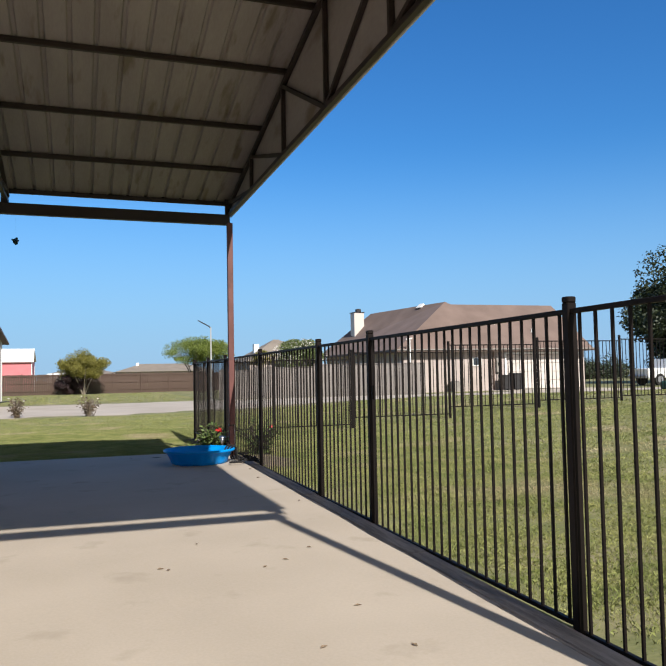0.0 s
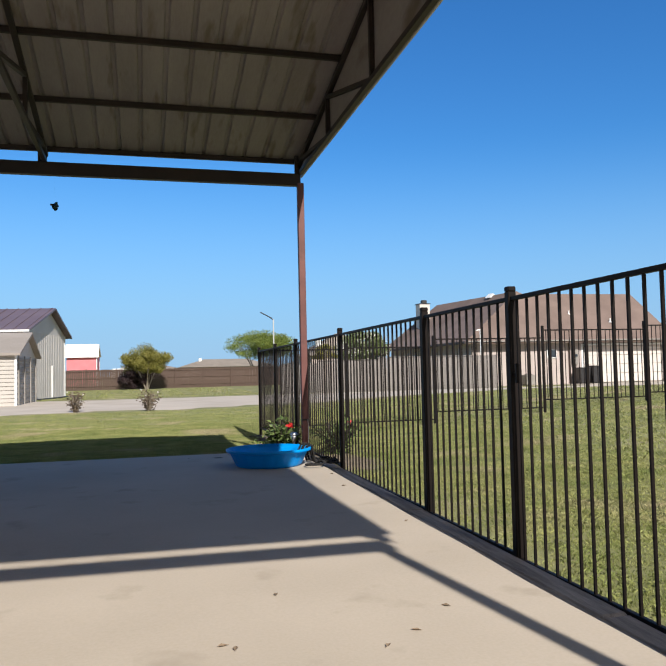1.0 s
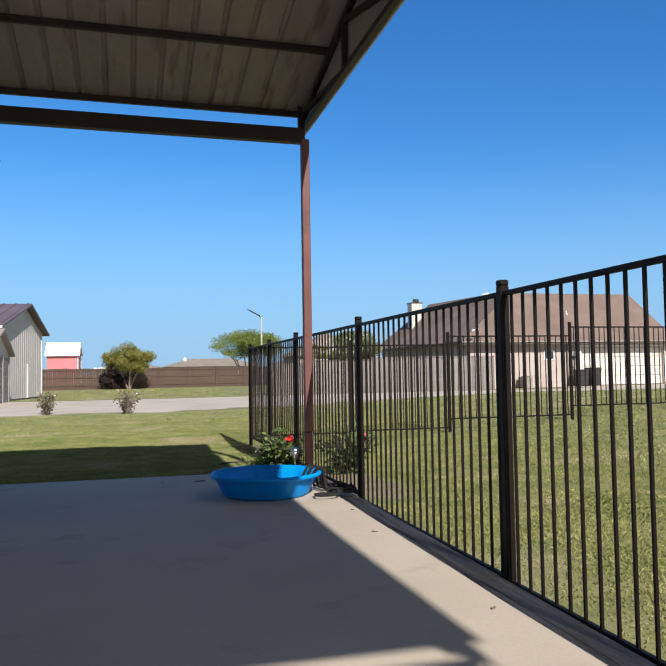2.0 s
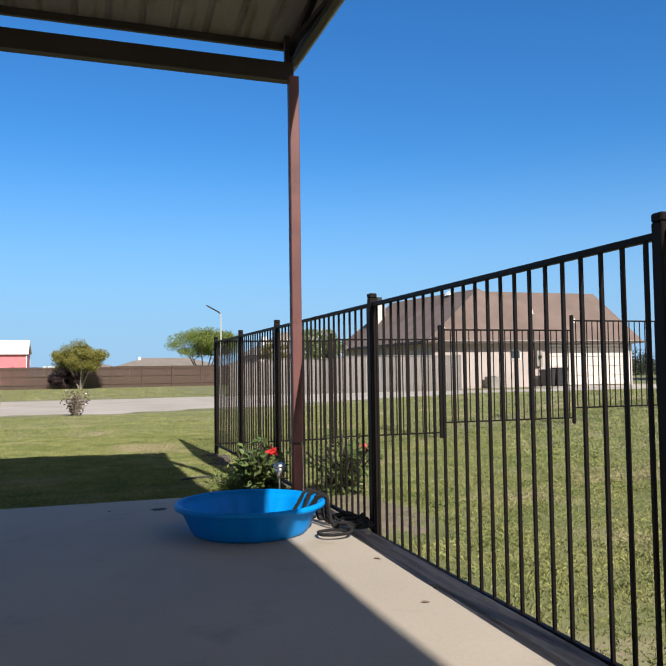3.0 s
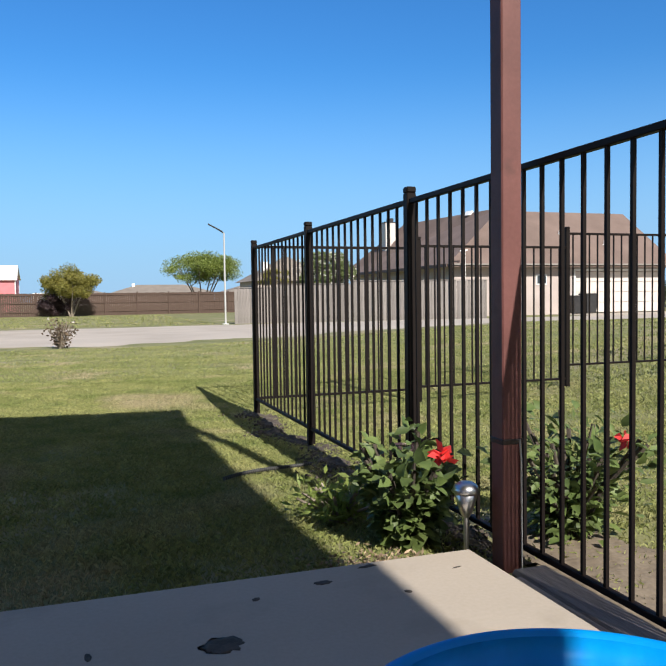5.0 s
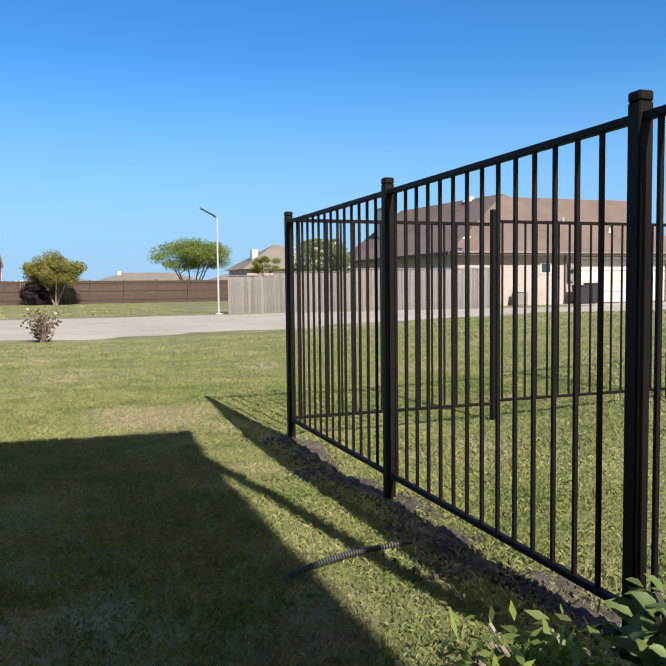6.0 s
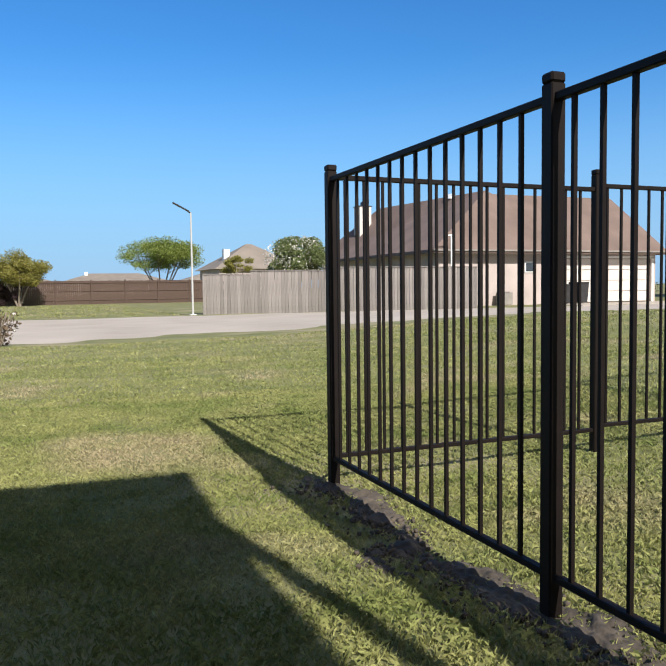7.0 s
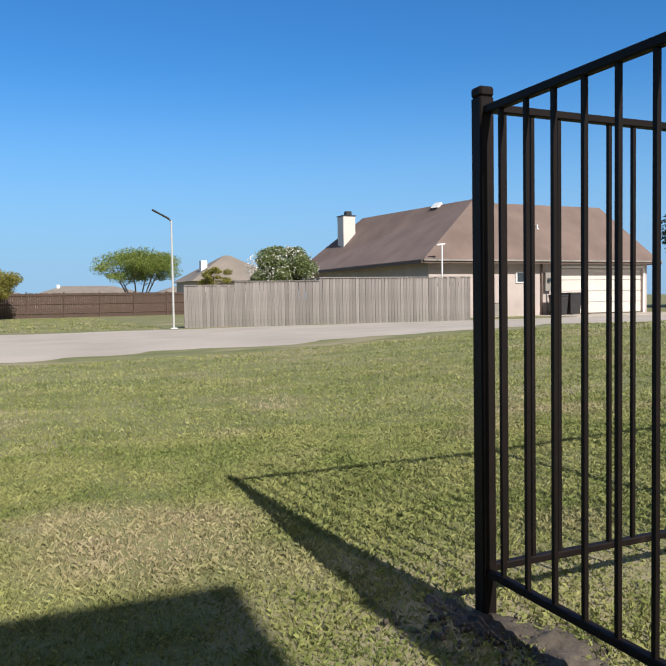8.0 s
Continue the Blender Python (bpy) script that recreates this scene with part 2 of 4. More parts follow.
def leaves(rng, centres, length, width, droop=0.3, up=0.0):
    """One folded leaf (two triangles) for each centre, turned at random."""
    n = len(centres)
    d = rng.normal(size=(n, 3))
    d[:, 2] = d[:, 2] * 0.6 - droop + up
    d /= np.linalg.norm(d, axis=1)[:, None]
    s = np.cross(d, rng.normal(size=(n, 3)))
    s /= np.linalg.norm(s, axis=1)[:, None]
    ln = length * rng.uniform(0.6, 1.3, (n, 1))
    wd = width * rng.uniform(0.6, 1.3, (n, 1)) * 0.5
    base, tip, mid = centres, centres + d * ln, centres + d * ln * 0.45
    v = np.stack([base, mid + s * wd, tip, mid - s * wd], 1).reshape(-1, 3)
    f = np.arange(4 * n).reshape(n, 4)
    return v, f


def folded_leaves(rng, centres, out, length, width):
    """Pointed leaves, folded along the midrib and drooping at the tip, that spread outwards and face up."""
    n = len(centres)
    d = out + rng.normal(0, 0.55, (n, 3))
    d[:, 2] = d[:, 2] * 0.5 + rng.uniform(-0.35, 0.45, n)
    d /= np.linalg.norm(d, axis=1)[:, None]
    up = np.array([0, -0.25, 1.0]) + rng.normal(0, 0.45, (n, 3))
    s = np.cross(d, up)
    s /= np.linalg.norm(s, axis=1)[:, None]
    nrm = np.cross(s, d)
    ln = length * rng.uniform(0.55, 1.25, (n, 1))
    wd = width * ln / length * rng.uniform(0.8, 1.2, (n, 1)) * 0.5
    fold = rng.uniform(0.15, 0.5, (n, 1)) * wd
    bend = rng.uniform(0.05, 0.22, (n, 1)) * ln
    rib = [centres, centres + d * ln * 0.32, centres + d * ln * 0.68 - nrm * bend * 0.4, centres + d * ln - nrm * bend]
    v = np.stack([rib[0], rib[1], rib[2], rib[3], rib[1] + s * wd + nrm * fold, rib[2] + s * wd * 0.8 + nrm * fold, rib[1] - s * wd + nrm * fold, rib[2] - s * wd * 0.8 + nrm * fold], 1).reshape(-1, 3)
    pat = ((0, 4, 1), (1, 4, 5), (1, 5, 2), (2, 5, 3), (0, 1, 6), (1, 7, 6), (1, 2, 7), (2, 3, 7))
    f = (np.arange(n)[:, None, None] * 8 + np.array(pat)[None]).reshape(-1, 3)
    return v, f


def smoothstep(a, b, v):
    t = np.clip((v - a) / (b - a), 0, 1)
    return t * t * (3 - 2 * t)


def gz(x, y):
    """The ground's height."""
    x, y = np.asarray(x, float), np.asarray(y, float)
    base = -0.10 - 0.09 * smoothstep(10, 15, y) - 0.01 * smoothstep(17, 40, y) + 0.05 * np.exp(-((y - 17.6) / 1.1) ** 2)
    rise = 0.50 * smoothstep(2.6, 14, x) * (1 - smoothstep(17, 42, y)) + 0.10 * smoothstep(33, 40, x) * smoothstep(20, 40, y)
    return base + rise - 0.06 * (1 - smoothstep(5, 10.5, y)) * (1 - smoothstep(3.5, 7, x))


def slab_z(y):
    """The slab falls a little towards the house end."""
    return -0.0125 * max(0.0, 9.0 - y)


def hummock(x, y):
    """Low unevenness of the lawn, none beside the slab."""
    h = 0.012 * np.sin(x * 1.7 + 2 * np.sin(y * 0.9)) * np.sin(y * 1.3 + x * 0.4) + 0.004 * np.sin(x * 5.3 + 1.7 * np.sin(y * 3.1)) * np.sin(y * 4.7)
    return h * np.where(y > 10.8, smoothstep(10.53, 11.23, y), x > 2.27)


def g(x, y):
    return float(gz(x, y))


FX = 2.354          # the iron fence's line
SLAB_X, SLAB_Y = 2.07, 10.83
ROAD = (26.8, 40.8)

# ---- ground ----
def axis(lo, hi, step, far):
    a = list(np.arange(lo, hi + 1e-6, step))
    s = step
    while a[-1] < far:
        s *= 1.35
        a.append(a[-1] + s)
    s = step
    while a[0] > -far:
        s *= 1.35
        a.insert(0, a[0] - s)
    return np.array(a)


gx, gy = axis(-9, 16, 0.16, 2600), axis(9, 50, 0.16, 2600)
XX, YY = np.meshgrid(gx, gy)
ZZ = gz(XX, YY) + hummock(XX, YY)
gv = np.stack([XX, YY, ZZ], -1).reshape(-1, 3)
ny, nx = XX.shape
i0 = (np.arange(ny - 1)[:, None] * nx + np.arange(nx - 1)[None]).reshape(-1)
ground = bulk("ground", gv, np.stack([i0, i0 + 1, i0 + nx + 1, i0 + nx], 1), M_LAWN, smooth=True)
tagged(ground, "mown green lawn with dry tan patches", "lawn", kind="structure")

# gravel road: a strip with uneven edges, a little over the ground
rx = np.arange(-60, 60.1, 0.5)
wob = lambda v, k: 0.35 * np.sin(v * 0.31 + k) + 0.18 * np.sin(v * 1.3 + 2 * k) + 0.1 * np.sin(v * 3.7 + k)
near = ROAD[0] + 0.9 * smoothstep(0, 6, rx) + 0.7 * wob(rx, 1.0)
far = ROAD[1] + 0.8 * wob(rx, 4.0)
rows = [near + (far - near) * k / 12 for k in range(13)]
rv = np.concatenate([np.stack([rx, r, gz(rx, r) + (-0.03 if k in (0, 12) else 0.025)], 1) for k, r in enumerate(rows)])
n = len(rx)
j0 = (np.arange(12)[:, None] * n + np.arange(n - 1)[None]).reshape(-1)
road = bulk("road", rv, np.stack([j0, j0 + 1, j0 + n + 1, j0 + n], 1), M_ROAD, smooth=True)
tagged(road, "pale tan gravel lane beyond the lawn", "road", kind="structure")
drive = part("driveway", cube(25.2, 33.5, 40.6, 44.0, -0.32, -0.165, 0.02), M_ROAD)
tagged(drive, "pale concrete driveway before a garage", "driveway", kind="structure")

# ---- patio slab ----
bm = cube(-9.0, SLAB_X, -9.0, SLAB_Y, -0.40, 0.0)
bmesh.ops.subdivide_edges(bm, edges=[e for e in bm.edges if abs(e.verts[0].co.y - e.verts[1].co.y) > 1], cuts=60, use_grid_fill=True)
for v in bm.verts:
    if v.co.z > -0.1:
        v.co.z = slab_z(v.co.y)
        if v.co.x > 0:
            v.co.x += 0.014 * noise.noise(Vector((0.3, v.co.y * 1.3, 0.0)))
patio = part("patio_slab", bm, M_SLAB)
tagged(patio, "tan concrete patio slab with small dark stains", "patio", kind="structure")
timber = thing("landscape_timber", "weathered grey timbers along the slab under the fence", "edging", kind="structure")
rr = random.Random(31)
for xa, xb, drop, y0 in ((SLAB_X + 0.022, 2.185, 0.048, -6.4), (2.191, FX - 0.022, 0.058, -5.2)):
    while y0 < SLAB_Y - 0.3:
        y1 = min(y0 + 2.44, SLAB_Y - 0.06)
        plank = bar(bmesh.new(), ((xa + xb) / 2, y0 + 0.006, slab_z(y0) - drop - 0.07 + rr.uniform(-0.006, 0.006)), ((xa + xb) / 2 + rr.uniform(-0.005, 0.005), y1 - 0.006, slab_z(y1) - drop - 0.07 + rr.uniform(-0.006, 0.006)), xb - xa, 0.14, 0.012)
        part("plank", plank, M_TIMBER, timber)
        y0 += 2.44

# ---- patio roof: a low gable on trusses ----
ROOF_X0, ROOF_X1, ROOF_Y0, ROOF_Y1 = -6.4, 2.40, 1.52, 11.13
RIDGE_Y = (ROOF_Y0 + ROOF_Y1) / 2
PITCH_UP = 0.20
LOW = 3.46          # centre of the trusses' lower chords


def rz(x, y):
    """The underside of the roof sheet."""
    return 3.652 + 0.0073 * (2.2 - x) + PITCH_UP * (RIDGE_Y - ROOF_Y0 - abs(y - RIDGE_Y))


cover = thing("patio_cover", "steel patio cover with a low gabled metal roof on trusses", "patio cover")
prof, x = [], ROOF_X0
while x < ROOF_X1 - 0.24:
    prof += [(x, 0), (x + 0.19, 0), (x + 0.205, 0.03), (x + 0.235, 0.03), (x + 0.25, 0)]
    x += 0.25
prof.append((ROOF_X1, 0))
for ya, yb in ((ROOF_Y0, RIDGE_Y), (RIDGE_Y, ROOF_Y1)):
    bm = bmesh.new()
    for dz in (0.0, 0.012):
        a = [bm.verts.new((px, ya, rz(px, ya) + pz + dz)) for px, pz in prof]
        b = [bm.verts.new((px, yb, rz(px, yb) + pz + dz)) for px, pz in prof]
        for k in range(len(prof) - 1):
            bm.faces.new((a[k], a[k + 1], b[k + 1], b[k]) if dz else (a[k], b[k], b[k + 1], a[k + 1]))
    part("roof_sheet", bm, M_SHEET, cover, "grey-brown ribbed metal sheet with faint stains")
part("ridge_cap", poly(bmesh.new(), [(ROOF_X0, RIDGE_Y - 0.2, rz(ROOF_X0, RIDGE_Y - 0.2) + 0.046), (ROOF_X1, RIDGE_Y - 0.2, rz(ROOF_X1, RIDGE_Y - 0.2) + 0.046), (ROOF_X1, RIDGE_Y, rz(ROOF_X1, RIDGE_Y) + 0.05), (ROOF_X0, RIDGE_Y, rz(ROOF_X0, RIDGE_Y) + 0.05), (ROOF_X1, RIDGE_Y + 0.2, rz(ROOF_X1, RIDGE_Y + 0.2) + 0.046), (ROOF_X0, RIDGE_Y + 0.2, rz(ROOF_X0, RIDGE_Y + 0.2) + 0.046)], [(0, 1, 2, 3), (3, 2, 4, 5)]), M_SHEET, cover)
for y in (11.07, 9.98, 8.86, 7.66, 6.60):
    for q in (y, 2 * RIDGE_Y - y):
        d = 0.036
        part("purlin", bar(bmesh.new(), (ROOF_X0, q, rz(ROOF_X0, q) - d), (2.29, q, rz(2.29, q) - d), 0.045, 2 * d - 0.012, 0.006), M_STEEL, cover)
for y in (10.95, 1.60):
    part("header_beam", bar(bmesh.new(), (ROOF_X0, y, 3.422), (2.262, y, 3.360), 0.10, 0.150, 0.008), M_STEEL, cover)
NODES = (10.86, 9.46, 7.83, RIDGE_Y)
for xt in (2.27, -0.77, -3.5, -6.2):
    low = LOW + 0.0073 * (2.2 - xt)
    top = lambda y: rz(xt, y) - 0.095
    part("truss_chord", bar(bmesh.new(), (xt, 1.58, low), (xt, 10.98, low), 0.05, 0.05, 0.004), M_STEEL, cover)
    for end in (ROOF_Y0 + 0.04, ROOF_Y1 - 0.04):
        part("truss_chord", bar(bmesh.new(), (xt, end, top(end)), (xt, RIDGE_Y, top(RIDGE_Y)), 0.05, 0.05, 0.004), M_STEEL, cover)
    part("truss_web", bar(bmesh.new(), (xt, RIDGE_Y, low), (xt, RIDGE_Y, top(RIDGE_Y)), 0.04), M_STEEL, cover)
    for q in (1, -1):
        at = lambda y: RIDGE_Y + q * (y - RIDGE_Y)
        for outer, inner in zip(NODES, NODES[1:]):
            part("truss_web", bar(bmesh.new(), (xt, at(inner), low), (xt, at(outer), top(at(outer))), 0.042), M_STEEL, cover)
            if inner != RIDGE_Y:
                part("truss_web", bar(bmesh.new(), (xt, at(inner), low), (xt, at(inner), top(at(inner))), 0.042), M_STEEL, cover)
        part("strut", bar(bmesh.new(), (xt - 0.05, at(10.95), low - 0.02), (xt - 0.05, at(10.95), top(at(10.95)) + 0.07), 0.045), M_STEEL, cover)
        part("strut", bar(bmesh.new(), (xt, at(ROOF_Y1 - 0.05), top(ROOF_Y1)), (xt, at(10.97), low), 0.03), M_STEEL, cover)
# sheet that closes the gable outside the truss, with a trim along its foot
for dx in (2.299,):
    bm = bmesh.new()
    outline = [(ROOF_Y0 + 0.02, 3.44), (ROOF_Y1 - 0.02, 3.44), (ROOF_Y1 - 0.02, rz(dx, ROOF_Y1)), (RIDGE_Y, rz(dx, RIDGE_Y)), (ROOF_Y0 + 0.02, rz(dx, ROOF_Y0))]
    poly(bm, [(dx + o, y, z) for o in (0.0, 0.006) for y, z in outline], [(0, 1, 2, 3, 4), (9, 8, 7, 6, 5), (0, 5, 6, 1), (1, 6, 7, 2), (2, 7, 8, 3), (3, 8, 9, 4), (4, 9, 5, 0)])
    part("gable_sheet", bm, M_SHEET, cover)
part("gable_trim", cube(2.3065, 2.319, ROOF_Y0 + 0.02, ROOF_Y1 - 0.02, 3.434, 3.475), M_POLE, cover, "pale metal edge trim")
for y in (ROOF_Y1 - 0.008, ROOF_Y0 + 0.008):
    part("end_trim", bar(bmesh.new(), (ROOF_X0, y, rz(ROOF_X0, y) + 0.012), (ROOF_X1, y, rz(ROOF_X1, y) + 0.012), 0.012, 0.06), M_STEEL, cover)
for end in (ROOF_Y0, ROOF_Y1):
    part("rake_trim", bar(bmesh.new(), (ROOF_X1, end, rz(ROOF_X1, end) + 0.012), (ROOF_X1, RIDGE_Y, rz(ROOF_X1, RIDGE_Y) + 0.012), 0.012, 0.06), M_SHEET, cover)
for cx, cy in ((2.2465, 10.87), (-6.2, 10.87), (2.188, 1.60), (-6.2, 1.60)):
    h = 3.30 + 0.0073 * (2.2 - cx)
    part("column", cube(cx - 0.0395, cx + 0.0395, cy - 0.0395, cy + 0.0395, -0.25 if cx > 2.1 else -0.1, h, 0.005), M_RED, cover, "red oxide primed square steel tube")
part("strap", cube(2.204, 2.289, 10.8275, 10.9125, 0.352, 0.372, 0.003), M_STEEL, cover, "dark strap round the column")
part("conduit", tube(bmesh.new(), [(2.279, 10.825, -0.2), (2.279, 10.826, 0.1), (2.277, 10.825, 0.30), (2.272, 10.826, 0.37)], 0.0035, 8), M_POLE, cover, "thin grey cable down the column", smooth=True)

# small ornament on a thread under the far beam
charm = thing("hanging_ornament", "small dark green ornament hanging on a fine thread", "ornament", pose(-0.655, 10.93, 2.935))
M_CHARM = mat("dark_green_enamel", (0.006, 0.03, 0.026), (0.012, 0.055, 0.04), 0.4, scale=20, fine=120, bump=0.05)
bm = bmesh.new()
bmesh.ops.create_icosphere(bm, subdivisions=3, radius=0.038)
for v in bm.verts:
    v.co *= 1 + 1.1 * noise.noise(v.co * 34 + Vector((3.0, 1.0, 0.0)))
part("body", bm, M_CHARM, charm)
part("thread", rod(bmesh.new(), (0, 0, 0.03), (0, 0, 0.375), 0.0002, None, 5), M_CHARM, charm)

# plain unseen wall closing the patio, added to cut blue light in its shade
wall = part("wall_west", cube(-7.0, -6.75, -9.4, 11.0, -0.3, 3.4), M_BRICK)
tagged(wall, "plain pink-tan brick wall added unseen beside the patio to warm its shade", "wall", kind="structure")

# ---- iron fence ----
PITCH = 0.1137
picket_src = {}


def fence_panel(ob, p, q, z_low, z_top, from_far=False):
    """Rails and single pickets between two points of the fence line."""
    p, q = Vector((*p, 0)), Vector((*q, 0))
    d = (q - p).normalized()
    length = (q - p).length
    base = pose(p.x, p.y, 0, 0, 0, math.degrees(math.atan2(d.y, d.x)))
    for z, hh in ((z_top, 0.024), (z_low, 0.022)):
        part("rail", cube(0.022, length - 0.022, -0.014, 0.014, z - hh / 2, z + hh / 2, 0.003), M_BLACK, ob, at=base)
    gap = 0.077 if length > 2 else 0.10
    count = round((length - 2 * gap) / PITCH) + 1
    step = (length - 2 * gap) / (count - 1)
    key = round(z_top - z_low, 3)
    places = [gap + k * step for k in range(count)]
    if not from_far:
        places = [0.076 + k * 0.103 for k in range(24) if 0.076 + k * 0.103 < length - 0.05]
    elif length < 2:
        places = [length - 0.09 - k * 0.1122 for k in range(16) if length - 0.09 - k * 0.1122 > 0.06]
    for along in places:
        m = base @ pose(along, 0, z_low)
        if key not in picket_src:
            picket_src[key] = part("picket", cube(-0.0063, 0.0063, -0.0063, 0.0063, -0.012, key - 0.012), M_BLACK, ob, at=m)
        else:
            again(picket_src[key], ob, m)


def fence_post(ob, x, y, z0, z1, w=0.0245):
    p = part("post", cube(-w, w, -w, w, -0.1, z1 - z0 - 0.03, 0.004), M_BLACK, ob, at=pose(x, y, z0))
    part("cap", cube(-w - 0.0008, w + 0.0008, -w - 0.0008, w + 0.0008, z1 - z0 - 0.03, z1 - z0, 0.006), M_BLACK, p)


LINE = [-4.25, -1.81, 0.55, 2.985, 5.588, 6.963, 9.475, 11.917, 13.62, 15.319]
fence = thing("iron_fence", "black painted iron fence with plain square pickets beside the patio", "fence", group="iron fences")
for k, y in enumerate(LINE):
    fence_post(fence, FX, y, g(FX, y) - 0.02, 1.407)
for a, b in zip(LINE, LINE[1:]):
    fence_panel(fence, (FX, a), (FX, b), -0.04 if b > 12 else -0.052 if b > 10 else -0.088 if b > 9 else -0.10 if b > 6 else -0.118 if b > 4 else -0.145, 1.337, True)
part("latch", box(cube(FX - 0.02, FX + 0.005, 5.50, 5.525, 0.86, 0.97, 0.004), FX - 0.01, FX + 0.005, 5.52, 5.57, 0.90, 0.92), M_BLACK, fence)
REAR = [(3.989, 1.46), (5.704, 1.586), (8.023, 1.758), (10.34, 1.84), (12.66, 1.89), (14.98, 1.92), (17.3, 1.94), (19.62, 1.94), (21.94, 1.94), (24.26, 1.94)]
RAILS = (1.378, 1.40, 1.545, 1.70, 1.78, 1.82, 1.85, 1.87, 1.87, 1.87)
fence2 = thing("iron_fence", "black painted iron fence stepping up a gentle rise across the lawn", "fence", group="iron fences")
px = FX
for (x, zt), z in zip(REAR, RAILS):
    fence_post(fence2, x, LINE[-1], g(x, LINE[-1]) - 0.02, zt, 0.0235)
    fence_panel(fence2, (px, LINE[-1]), (x, LINE[-1]), z - 1.41, z - 0.03)
    px = x

# ---- wading pool and what lies in it ----
PX, PY = 1.567, 9.46
POOL = pose(PX, PY, 0.0) @ Matrix.Diagonal((0.95, 0.95, 1.12, 1))
pool = thing("wading_pool", "bright blue moulded plastic wading pool on the concrete", "wading pool", POOL)


def lathe(bm, profile, sides=72, wave=0.0, lobes=18, close=False):
    rings = []
    for r, z in profile:
        ring = []
        for k in range(sides):
            a = k * math.tau / sides
            w = 1 + wave * (abs(math.cos(lobes * a / 2)) ** 0.5 - 0.6) * (1 if 0.015 < z < 0.13 else 0)
            ring.append(bm.verts.new((r * w * math.cos(a), r * w * math.sin(a), z)))
        rings.append(ring)
    for q, w in zip(rings, rings[1:]):
        for k in range(sides):
            bm.faces.new((q[k], q[(k + 1) % sides], w[(k + 1) % sides], w[k]))
    if close:
        bm.faces.new(rings[-1])
    return bm


part("basin", lathe(bmesh.new(), [(0.0, 0.001), (0.330, 0.001), (0.345, 0.006), (0.356, 0.022), (0.372, 0.052), (0.392, 0.088), (0.410, 0.116), (0.428, 0.150), (0.424, 0.154), (0.404, 0.118), (0.384, 0.088), (0.364, 0.052), (0.346, 0.024), (0.334, 0.012), (0.0, 0.010)], sides=112, wave=0.032), M_BLUE, pool, smooth=True)
part("rim", lathe(bmesh.new(), [(0.424, 0.150), (0.434, 0.159), (0.446, 0.161), (0.457, 0.157), (0.461, 0.147), (0.458, 0.136), (0.447, 0.131), (0.432, 0.138), (0.424, 0.150)], sides=96), M_BLUE, pool, smooth=True)
M_PUDDLE = mat("murky_puddle", (0.17, 0.24, 0.30), (0.34, 0.38, 0.40), 0.12, scale=9, fine=60, bump=0.05)
puddle = part("puddle", lathe(bmesh.new(), [(0.27, 0.0), (0.272, 0.001), (0.0, 0.0012)], sides=40, wave=0.0), M_PUDDLE, at=pose(PX + 0.02, PY + 0.03, 0.0125))
tagged(puddle, "shallow murky puddle on the floor of the blue pool", "puddle")

rr = random.Random(5)


def wander(p, d, n, step, turn, floor=None):
    """Points of a lying rope."""
    out, p, a = [Vector(p)], Vector(p), d
    for _ in range(n):
        a += rr.uniform(-turn, turn)
        p = p + Vector((math.cos(a), math.sin(a), 0)) * step
        out.append(p.copy())
    return out


debris = thing("wet_leaf_pile", "dark wet leaves and sticks in the blue pool", "debris", POOL)
rng = np.random.default_rng(11)
n = 1500
ang = rng.uniform(-2.0, 0.35, n)
rad = 0.31 * np.sqrt(rng.uniform(0.25, 1, n))
cen = np.stack([rad * np.cos(ang), rad * np.sin(ang) * 0.95, 0.016 + rng.exponential(0.010, n)], 1)
keep = (np.sin(ang * 3 + 1) + 0.8 * np.cos(ang * 7) + rng.normal(0, 0.7, n)) > 0.1
v, f = leaves(rng, cen[keep], 0.03, 0.013, 0.0)
v[:, 2] = np.clip(v[:, 2], 0.014, 0.06)
tagged(bulk("leaf_litter", v, f, M_MUCK, debris), kind="stuff")
for k in range(9):
    a = rr.uniform(-2.4, 0.6)
    p = (0.26 * math.cos(a), 0.26 * math.sin(a), 0.022 + 0.004 * k)
    part("stick", tube(bmesh.new(), [q * min(1, 0.30 / math.hypot(q.x, q.y)) + Vector((0, 0, 0.004)) for q in wander(p, rr.uniform(0, 6), 6, 0.025, 0.5)], 0.006, 5), M_MUCK, debris)
cover_heap = bmesh.new()
bmesh.ops.create_icosphere(cover_heap, subdivisions=4, radius=1)
for vv in cover_heap.verts:
    nn = noise.noise(vv.co * 3.1) * 0.35 + noise.noise(vv.co * 8) * 0.15
    q = vv.co * (1 + nn)
    vv.co = Vector((q.x * 0.14 + 0.10, q.y * 0.09 - 0.14, max(q.z, -0.1) * 0.035 + 0.02))
part("clod", cover_heap, M_MUCK, debris, smooth=True)

# black braided rope draped over the rim and tangled on the slab
hose = thing("rope", "black braided rope draped over the pool rim and concrete", "rope", pose(PX, PY, 0.0))


def braid(points, r):
    """A three-strand rope along points."""
    pts = [Vector(p) for p in points]
    fine = []
    for a, b in zip(pts, pts[1:]):
        fine += [a.lerp(b, k / 6) for k in range(6)]
    fine.append(pts[-1])
    bm = bmesh.new()
    for s in range(3):
        line = []
        for k, p in enumerate(fine):
            d = (fine[min(k + 1, len(fine) - 1)] - fine[max(k - 1, 0)]).normalized()
            u = d.cross(Vector((0.2, 0.3, 0.93))).normalized()
            w = d.cross(u)
            a = k * 0.75 + s * math.tau / 3
            line.append(p + r * 0.55 * (math.cos(a) * u + math.sin(a) * w))
        tube(bm, line, r * 0.62, 5)
    return bm


